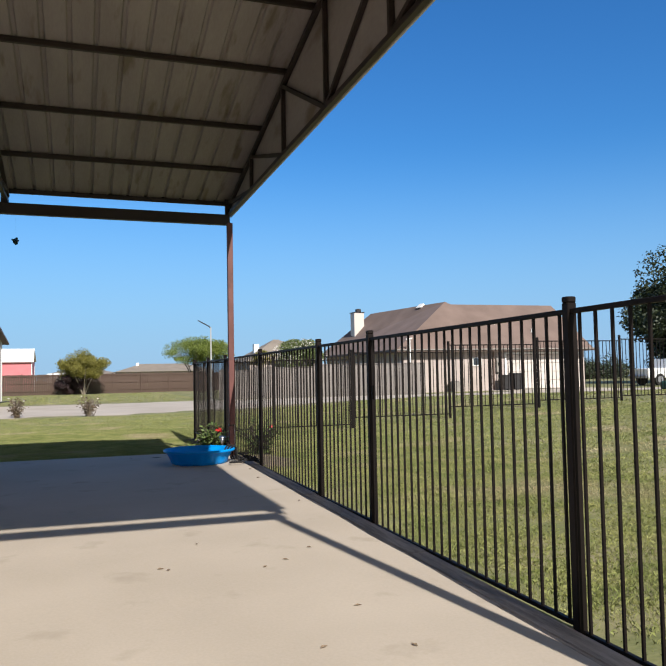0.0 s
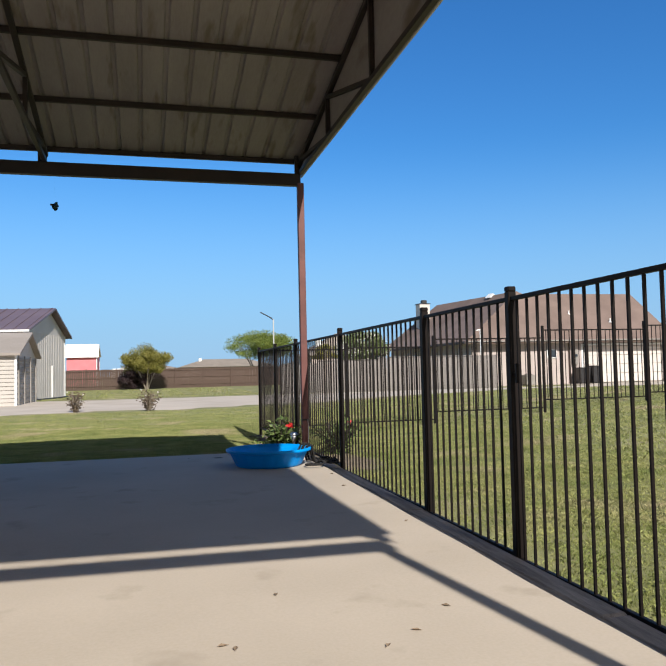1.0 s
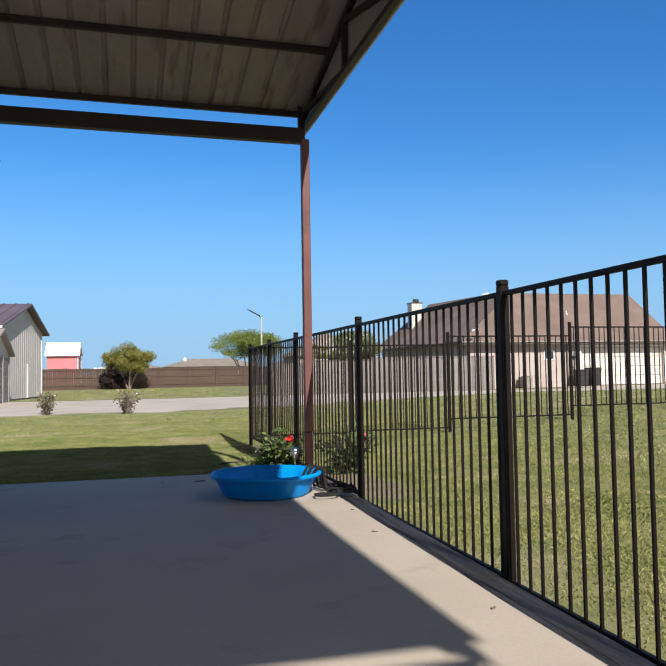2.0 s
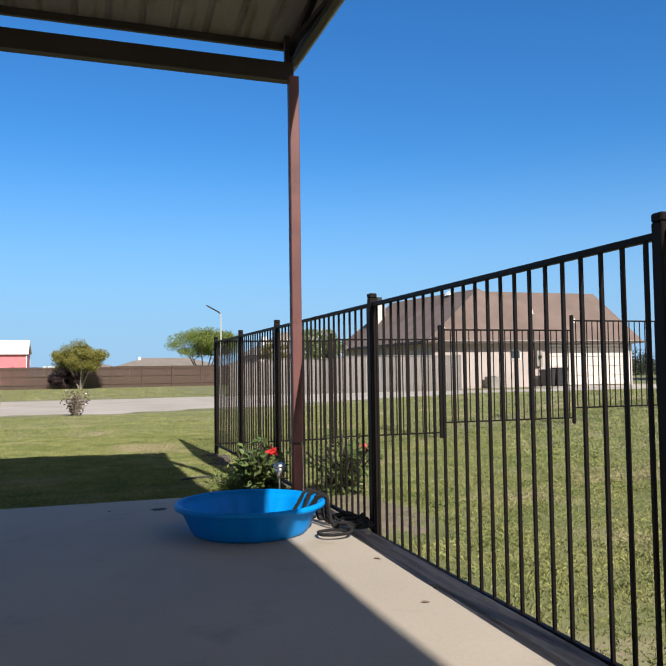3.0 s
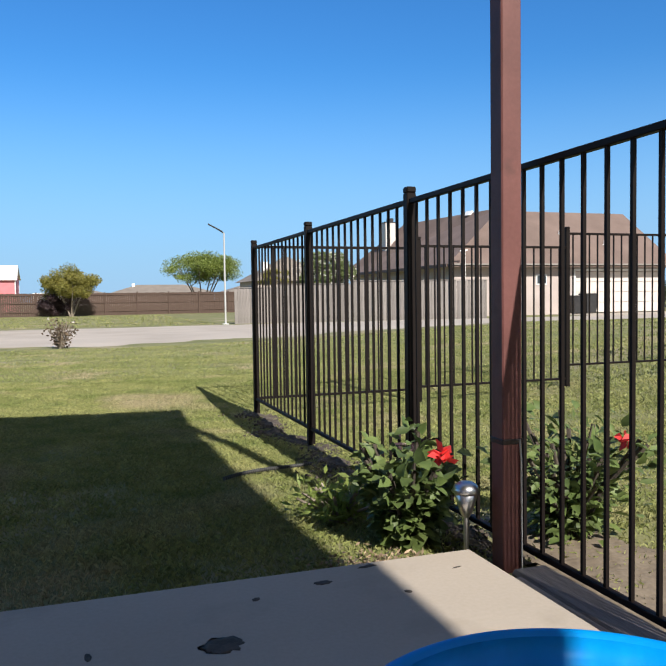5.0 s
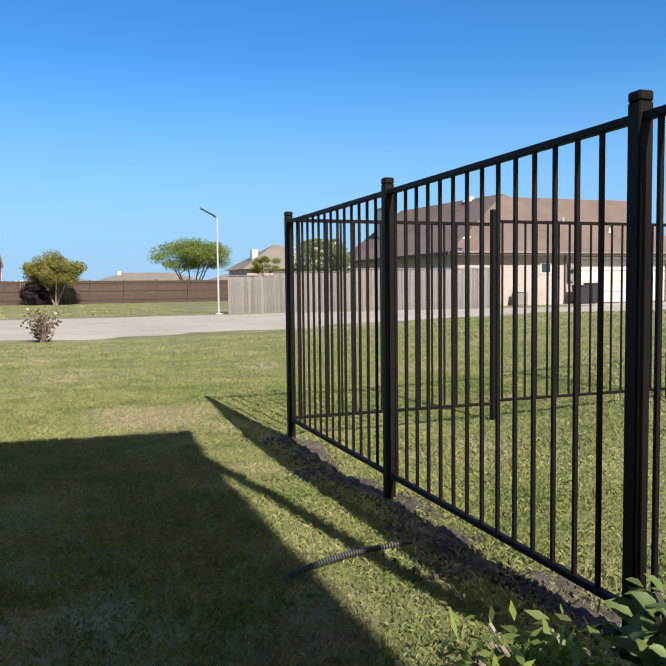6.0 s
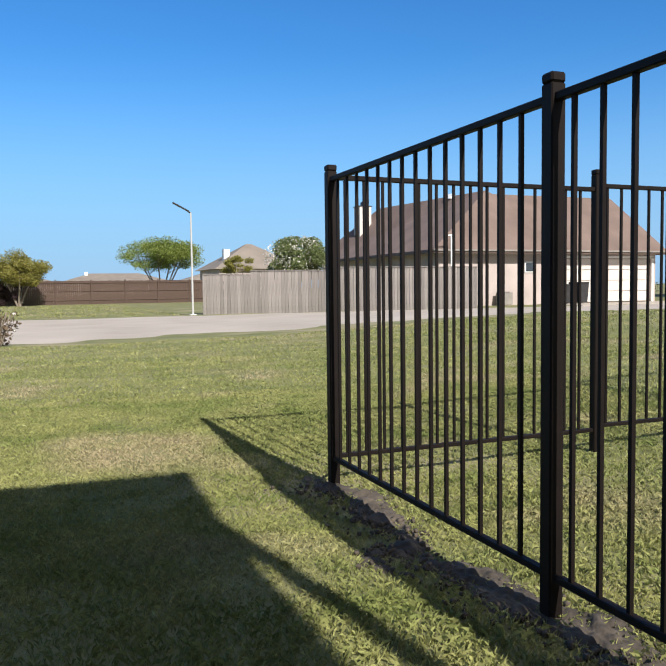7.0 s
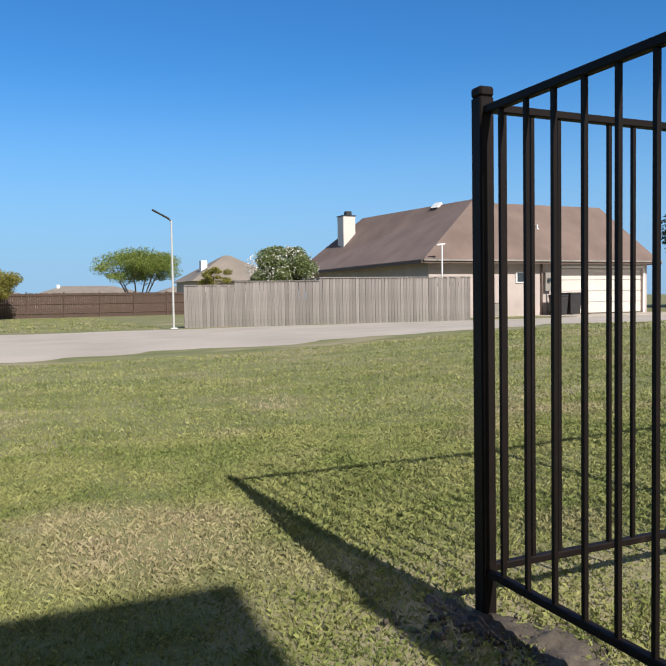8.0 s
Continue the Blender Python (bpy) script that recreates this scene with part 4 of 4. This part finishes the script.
for x, y, z in ((29.0, 50.2, 4.35), (31.6, 49.4, 3.75)):
    p = part("vent_pipe", rod(bmesh.new(), (x, y, z - 0.3), (x, y, z + 0.28), 0.045), M_WHITE, house)
    part("flashing", lathe(bmesh.new(), [(0.12, 0.0), (0.05, 0.08)], sides=12), M_WHITE, p, at=pose(x, y, z + 0.0))
part("ridge_vent", poly(bmesh.new(), [(25.35, 54.8, 5.98), (25.95, 54.8, 5.98), (25.65, 54.8, 6.3), (25.25, 55.4, 5.98), (25.85, 55.4, 5.98), (25.55, 55.4, 6.3)], [(0, 1, 2), (3, 5, 4), (0, 2, 5, 3), (1, 4, 5, 2), (0, 3, 4, 1)]), M_WHITE, house, "white ridge vent")
house.matrix_basis = Matrix.Translation((19.4, 44.0, -0.22)) @ Matrix.Diagonal((0.968, 0.90, 0.935, 1)) @ Matrix.Translation((-21.2, -48.5, 0.42))
mast = thing("antenna_mast", "white pole with a small dish near the house corner", "antenna", pose(19.55, 43.0, -0.2))
part("pole", rod(bmesh.new(), (0, 0, 0), (0, 0, 3.36), 0.035), M_WHITE, mast)
part("crossbar", bar(bmesh.new(), (-0.26, 0, 3.36), (0.16, 0, 3.42), 0.06), M_WHITE, mast)
for k, (x, w, hh) in enumerate(((26.35, 0.66, 1.0), (27.15, 0.7, 1.1))):
    b = thing("wheelie_bin", "dark plastic wheeled rubbish bin by the garage", "bin", pose(x, 43.2, -0.165), "bins by the garage")
    body = bmesh.new()
    poly(body, [(-w * .42, -w * .42, 0.05), (w * .42, -w * .42, 0.05), (w * .42, w * .42, 0.05), (-w * .42, w * .42, 0.05), (-w / 2, -w / 2, hh - 0.1), (w / 2, -w / 2, hh - 0.1), (w / 2, w / 2, hh - 0.1), (-w / 2, w / 2, hh - 0.1)],
         [(0, 3, 2, 1), (4, 5, 6, 7), (0, 1, 5, 4), (1, 2, 6, 5), (2, 3, 7, 6), (3, 0, 4, 7)])
    part("body", body, M_DARKBIN, b)
    part("lid", cube(-w / 2 - 0.02, w / 2 + 0.02, -w / 2 - 0.03, w / 2 + 0.03, hh - 0.1, hh, 0.03), M_DARKBIN, b)
    for q in (-1, 1):
        part("wheel", rod(bmesh.new(), (q * w * 0.44, w * 0.4, 0.1), (q * w * 0.36, w * 0.4, 0.1), 0.1, None, 14), M_TYRE, b)
ac = thing("air_conditioner", "small dark outdoor unit against the brick wall", "air conditioner", pose(22.85, 43.5, -0.2))
part("body", cube(-0.3, 0.3, -0.3, 0.3, 0.06, 0.66, 0.02), M_GREYWOOD, ac)
part("grille", lathe(bmesh.new(), [(0.26, 0.66), (0.26, 0.69), (0.0, 0.69)], sides=20), M_DARKBIN, ac)

# ---- white pickup under the oak ----
tx, ty = 39.4, 43.2
truck = thing("pickup_truck", "white pickup truck parked under the dark oak", "pickup truck", pose(tx, ty, g(tx, ty)))
body = bmesh.new()
prof = [(-2.6, 0.5), (2.6, 0.5), (2.6, 1.0), (2.45, 1.12), (1.25, 1.2), (0.75, 1.78), (-0.65, 1.82), (-0.85, 1.18), (-2.6, 1.15)]
a = [body.verts.new((x, -0.95, z)) for x, z in prof]
b = [body.verts.new((x, 0.95, z)) for x, z in prof]
body.faces.new(a), body.faces.new(b[::-1])
for k in range(len(prof)):
    body.faces.new((a[k - 1], b[k - 1], b[k], a[k]))
bmesh.ops.recalc_face_normals(body, faces=body.faces)
bmesh.ops.bevel(body, geom=list(body.edges), offset=0.05, segments=2, affect="EDGES")
part("body", body, M_WHITE, truck)
for s in (-0.957, 0.957):
    part("window", poly(bmesh.new(), [(1.0, s, 1.22), (0.62, s, 1.68), (0.1, s, 1.70), (0.1, s, 1.22)], [(0, 1, 2, 3)]), M_GLASS, truck)
    part("window", poly(bmesh.new(), [(0.02, s, 1.22), (0.02, s, 1.70), (-0.55, s, 1.70), (-0.7, s, 1.22)], [(0, 1, 2, 3)]), M_GLASS, truck)
for x in (-1.6, 1.65):
    for s in (-1, 1):
        t = part("tyre", rod(bmesh.new(), (x, s * 0.72, 0.4), (x, s * 0.98, 0.4), 0.40, None, 20), M_TYRE, truck)
        part("rim", rod(bmesh.new(), (x, s * 0.97, 0.4), (x, s * 0.995, 0.4), 0.23, None, 14), M_CHROME, t)
part("bumper", cube(2.55, 2.72, -0.92, 0.92, 0.5, 0.72, 0.03), M_CHROME, truck), part("bumper", cube(-2.72, -2.55, -0.92, 0.92, 0.5, 0.72, 0.03), M_CHROME, truck)
tub = thing("green_tub", "low dark green plastic tub on the grass", "tub", pose(24.7, 26.4, g(24.7, 26.4)))
part("body", cube(-0.7, 0.7, -0.4, 0.4, 0, 0.36, 0.06), mat("green_plastic", (0.01, 0.05, 0.03), (0.02, 0.08, 0.045), 0.5), tub)

# ---- metal barn, small shed, pink shed ----
def gable_house(name, label, category, x0, x1, y0, y1, z0, ze, zr, wall_mat, roof_mat, ridge_y, over=0.35, ribs=0.0, trim=None):
    """Walls and a gable roof with its ridge along x."""
    ob = thing(name, label, category)
    bm = bmesh.new()
    pts = [(x0, y0, z0), (x0, y0, ze), (x0, ridge_y, zr - 0.08), (x0, y1, ze), (x0, y1, z0)]
    a = [bm.verts.new(p) for p in pts]
    b = [bm.verts.new((x1, p[1], p[2])) for p in pts]
    bm.faces.new(a), bm.faces.new(b[::-1])
    for k in range(5):
        bm.faces.new((a[k - 1], b[k - 1], b[k], a[k]))
    bmesh.ops.recalc_face_normals(bm, faces=bm.faces)
    part("wall", bm, wall_mat, ob)
    s0, s1 = (zr - ze) / (ridge_y - y0), (zr - ze) / (y1 - ridge_y)
    for ya, yb, za, zb in ((y0 - over, ridge_y, ze - over * s0, zr), (ridge_y, y1 + over, zr, ze - over * s1)):
        bm = poly(bmesh.new(), [(x0 - over, ya, za), (x1 + over, ya, za), (x1 + over, yb, zb), (x0 - over, yb, zb), (x0 - over, ya, za + 0.1), (x1 + over, ya, za + 0.1), (x1 + over, yb, zb + 0.1), (x0 - over, yb, zb + 0.1)],
                  [(3, 2, 1, 0), (4, 5, 6, 7), (0, 1, 5, 4), (1, 2, 6, 5), (2, 3, 7, 6), (3, 0, 4, 7)])
        r = part("roof", bm, roof_mat, ob)
        if ribs:
            x = x0 - over + 0.1
            while x < x1 + over:
                part("rib", bar(bmesh.new(), (x, ya, za + 0.115), (x, yb, zb + 0.115), 0.05, 0.03), roof_mat, r)
                x += ribs
    if trim:
        for y in (y0, y1):
            part("corner_trim", cube(x1 - 0.05, x1 + 0.03, y - 0.05, y + 0.05, z0, ze, 0.0), trim, ob)
        part("gutter", bar(bmesh.new(), (x0 - over, y0 - over - 0.05, ze - over * s0 + 0.03), (x1 + over, y0 - over - 0.05, ze - over * s0 + 0.03), 0.1, 0.1), trim, ob)
    return ob


barn = gable_house("metal_barn", "grey-tan metal barn with a plum-brown ribbed roof", "barn", -11.0, 0.0, 0.0, 7.2, 0.0, 3.55, 4.85, M_BARNWALL, M_BARNROOF, 4.2, 0.35, 0.6, M_WHITE)
for k in range(21):
    part("wall_rib", cube(0.0, 0.010, 0.3 + k * 0.33, 0.34 + k * 0.33, 0.0, 3.5), M_BARNWALL, barn)
part("pipe", rod(bmesh.new(), (0.07, 4.4, 0.0), (0.07, 4.4, 1.8), 0.04), M_WHITE, barn)
barn.matrix_basis = pose(-5.4, 41.7, -0.2, 0, 0, -9.5)
shed = gable_house("garden_shed", "cream-sided garden shed with a brown shingle roof", "shed", -9.1, -4.8, 34.9, 40.9, -0.22, 1.95, 2.9, M_SIDING, M_SHINGLEGREY, 38.2, 0.25)
for k in range(12):
    part("siding_board", bar(bmesh.new(), (-9.1, 34.885, -0.12 + k * 0.165), (-4.8, 34.885, -0.12 + k * 0.165), 0.03, 0.14), M_SIDING, shed)
for k in range(9):
    part("lattice_board", cube(-4.79, -4.75, 35.4, 40.6, -0.1 + k * 0.22, 0.04 + k * 0.22), M_GREYWOOD, shed)
for y in (35.4, 37.0, 38.8, 40.5):
    part("lattice_post", cube(-4.75, -4.7, y, y + 0.09, -0.22, 1.9), M_GREYWOOD, shed)
part("door_trim", cube(-4.8, -4.72, 34.85, 35.0, -0.22, 1.95), M_WHITE, shed)
garden_pipe = thing("garden_hose", "dark garden hose lying along the barn wall", "hose", pose(0, 0, 0))
part("pipe", tube(bmesh.new(), [(-5.2, 41.6, -0.16), (-4.8, 43.0, -0.16), (-4.4, 45.2, -0.16), (-4.0, 47.6, -0.16), (-3.4, 48.4, -0.16)], 0.04, 8), M_DARKBIN, garden_pipe, smooth=True)
pk = gable_house("pink_shed", "pink painted shed with a white metal roof", "shed", -8.0, -4.8, 90.0, 95.0, -0.22, 3.25, 4.5, M_PINK, M_WHITE, 91.5, 0.2, 0.0, M_WHITE)
trailer = thing("white_trailer", "low white trailer beyond the brown fence", "trailer")
part("body", cube(-3.2, -0.4, 88.0, 90.0, 0.6, 1.75, 0.1), M_WHITE, trailer)
for x in (-2.4, -1.4):
    part("wheel", rod(bmesh.new(), (x, 87.9, 0.3), (x, 88.1, 0.3), 0.5, None, 16), M_TYRE, trailer)

# ---- far houses ----
def far_house(x, y, w, d, ze, zr, inset, label, chimney=None):
    ob = thing("far_house", label, "house", group="far houses")
    part("wall", cube(x - w / 2 + 0.5, x + w / 2 - 0.5, y - d / 2 + 0.5, y + d / 2 - 0.5, -0.5, ze), M_BRICK, ob)
    part("roof", hip(bmesh.new(), x - w / 2, x + w / 2, y - d / 2, y + d / 2, ze, zr, x - w / 2 + inset, x + w / 2 - inset, "x"), M_FARROOF, ob)
    if chimney:
        part("chimney", cube(chimney - 0.3, chimney + 0.3, y - 1.5, y - 0.7, ze, min(zr + 0.25, 4.75)), M_WHITE, ob)


far_house(22.4, 88.0, 9.4, 9.4, 2.7, 5.35, 4.4, "far house with grey-brown hip roof and white chimney", 19.7)
far_house(18.5, 178.0, 22.0, 12.0, 2.5, 4.3, 6.0, "far low house with a grey shingle roof", 12.6)
far_house(45.0, 190.0, 22.0, 12.0, 2.6, 4.6, 6.0, "far low house with a grey shingle roof")
far_house(1.0, 210.0, 18.0, 12.0, 2.4, 3.9, 6.0, "far low house with a grey shingle roof")
far_house(70.0, 130.0, 20.0, 12.0, 2.6, 4.6, 6.0, "far low house with a grey shingle roof")

# ---- grass ----
def blades(rg, x, y, height, width):
    n = len(x)
    z = gz(x, y) + hummock(x, y) - 0.004
    a = rg.uniform(0, math.tau, n)
    lean = rg.uniform(0.2, 1.1, n)
    la = rg.uniform(0, math.tau, n)
    h = height * rg.uniform(0.5, 1.5, n)
    wx, wy = np.cos(a) * width / 2, np.sin(a) * width / 2
    mx, my = x + np.cos(la) * lean * h * 0.35, y + np.sin(la) * lean * h * 0.35
    ex, ey = x + np.cos(la) * lean * h, y + np.sin(la) * lean * h
    v = np.stack([np.stack([x - wx, y - wy, z], 1), np.stack([x + wx, y + wy, z], 1), np.stack([mx + wx * .6, my + wy * .6, z + h * 0.6], 1), np.stack([ex, ey, z + h * (1 - 0.3 * lean)], 1)], 1).reshape(-1, 3)
    f = np.arange(4 * n).reshape(n, 4)
    return v, f


PATCH = np.array([[0.5 + 0.55 * noise.noise(Vector((a * 0.12, b * 0.12, 2.0))) + 0.45 * noise.noise(Vector((a * 0.4, b * 0.4, 5.0))) + 0.3 * noise.noise(Vector((a * 1.1, b * 1.1, 9.0))) for a in range(180)] for b in range(240)])


def patchy(x, y):
    """Uneven thickness of the grass, from 0 to 1, over a grid of 0.12 m."""
    return np.clip(PATCH[np.clip(((y - 2) / 0.12).astype(int), 0, 239), np.clip(((x + 7) / 0.12).astype(int), 0, 179)], 0, 1)


rg = np.random.default_rng(77)
allv, allf, base = [], [], 0
ZONES = ((-2.5, 3.4, 10.9, 15.5, 11500, 0.023, 0.0027), (-3.0, 5.5, 15.5, 18.5, 10500, 0.024, 0.0031), (-5.5, 9.0, 18.5, 22.5, 2000, 0.026, 0.0068), (-6.5, 11.0, 22.5, 27.0, 700, 0.026, 0.013),
         (2.4, 5.5, 3.0, 10.9, 6000, 0.024, 0.0031), (3.4, 6.0, 10.9, 15.5, 4200, 0.024, 0.004), (5.5, 12.0, 4.0, 18.5, 1200, 0.030, 0.010), (12.0, 27.0, 5.0, 27.0, 130, 0.034, 0.030), (9.0, 12.0, 18.5, 27.0, 400, 0.028, 0.015), (-14.0, 22.0, 41.5, 66.0, 40, 0.045, 0.045))
for x0, x1, y0, y1, dens, hh, ww in ZONES:
    n = int((x1 - x0) * (y1 - y0) * dens)
    x, y = rg.uniform(x0, x1, n) + rg.normal(0, 0.35, n), rg.uniform(y0, y1, n) + rg.normal(0, 0.35, n)
    pch = patchy(x, y)
    soil = np.exp(-((x - FX + 0.03) / 0.13) ** 2) * (y < LINE[-1] + 0.2)
    keep = (rg.uniform(0, 1, n) < 0.82 + 0.4 * pch) & (rg.uniform(0, 1, n) > 0.58 * soil)
    keep &= ((x - 1.80) / 0.24) ** 2 + ((y - 10.90) / 0.17) ** 2 > rg.uniform(0.5, 1.2, n)
    keep &= (((x - 2.62) / 0.40) ** 2 + ((y - 10.45) / 1.2) ** 2 > 1) | (rg.uniform(0, 1, n) < 0.28)
    keep &= ~((y > 40.5) & (x > 6.8)) & ~((y > 26.6) & (y < 41.2))
    keep &= ~((x < SLAB_X + 0.03) & (y < SLAB_Y + 0.02)) & ~((x < FX + 0.06) & (y < SLAB_Y))
    v, f = blades(rg, x[keep], y[keep], hh * (0.65 + 0.7 * pch[keep]), ww)
    allv.append(v), allf.append(f + base)
    base += len(v)
grass = bulk("lawn_grass", np.concatenate(allv), np.concatenate(allf), M_GRASS)
tagged(grass, "short uneven green and straw-coloured grass", "grass", kind="stuff")

# dry bare earth behind the fence, under the shrub
M_EARTH = mat("dry_earth", (0.13, 0.098, 0.066), (0.27, 0.215, 0.150), 0.95, scale=5, fine=50, bump=0.8)
sx, sy = np.meshgrid(np.linspace(2.36, 3.15, 44), np.linspace(8.6, 11.7, 150))
lift = 0.030 - 0.055 * (((sx - 2.62) / 0.42) ** 2 + ((sy - 10.45) / 1.25) ** 2) + 0.012 * np.sin(sx * 21 + 3 * np.sin(sy * 5)) * np.sin(sy * 13)
sz = gz(sx, sy) + hummock(sx, sy) + np.minimum(lift, 0.012) + 0.004 * np.sin(sx * 57 + sy * 31) * np.sin(sy * 71 - sx * 23)
ny, nx = sx.shape
i0 = (np.arange(ny - 1)[:, None] * nx + np.arange(nx - 1)[None]).reshape(-1)
earth = bulk("bare_earth", np.stack([sx, sy, sz], -1).reshape(-1, 3), np.stack([i0, i0 + 1, i0 + nx + 1, i0 + nx], 1), M_EARTH, smooth=True)
tagged(earth, "dry bare earth under the shrub behind the fence", "soil", kind="stuff")

# bare broken soil under the iron fence
sx, sy = np.meshgrid(np.linspace(FX - 0.36, FX + 0.22, 64), np.linspace(10.85, LINE[-1] + 0.2, 520))
hgt = np.array([noise.noise(Vector((a * 7, b * 7, 0.3))) * 0.030 + abs(noise.noise(Vector((a * 17, b * 17, 1.3)))) * 0.030 + noise.noise(Vector((a * 31, b * 31, 2.3))) * 0.010 for a, b in zip(sx.ravel(), sy.ravel())]).reshape(sx.shape)
wav = 0.06 * np.sin(sy * 4.3) + 0.04 * np.sin(sy * 11.7 + 1)
edge = np.clip(1 - np.abs((sx - FX + 0.06 - wav) / 0.20) ** 2, 0, 1)
sz = gz(sx, sy) + hummock(sx, sy) - 0.035 + 0.045 * np.sqrt(edge) + hgt * edge - 0.03 * np.exp(-((sx - FX + 0.14 - 0.4 * wav) / 0.05) ** 2)
ny, nx = sx.shape
i0 = (np.arange(ny - 1)[:, None] * nx + np.arange(nx - 1)[None]).reshape(-1)
sv, sf = np.stack([sx, sy, sz], -1).reshape(-1, 3), np.stack([i0, i0 + 1, i0 + nx + 1, i0 + nx], 1)
rg = np.random.default_rng(83)
n = 1500
cy = rg.uniform(10.9, LINE[-1] + 0.1, n)
cx = FX - 0.07 + 0.06 * np.sin(cy * 4.3) + 0.04 * np.sin(cy * 11.7 + 1) + rg.normal(0, 0.085, n)
unit = np.array([[sx, sy, sz] for sx in (-1, 1) for sy in (-1, 1) for sz in (-1, 1)], float)
size = 0.003 + np.minimum(rg.exponential(0.004, n), 0.009)
lump = np.stack([cx, cy, gz(cx, cy) + 0.008], 1)[:, None] + unit[None] * rg.uniform(0.4, 1.0, (n, 8, 3)) * size[:, None, None]
quads = np.array(((0, 1, 3, 2), (4, 6, 7, 5), (0, 4, 5, 1), (2, 3, 7, 6), (0, 2, 6, 4), (1, 5, 7, 3)))
sf = np.concatenate([sf, (np.arange(n)[:, None, None] * 8 + quads[None]).reshape(-1, 4) + len(sv)])
soil = bulk("soil", np.concatenate([sv, lump.reshape(-1, 3)]), sf, M_DIRT, smooth=True)
tagged(soil, "strip of broken bare soil under the fence", "soil", kind="stuff")
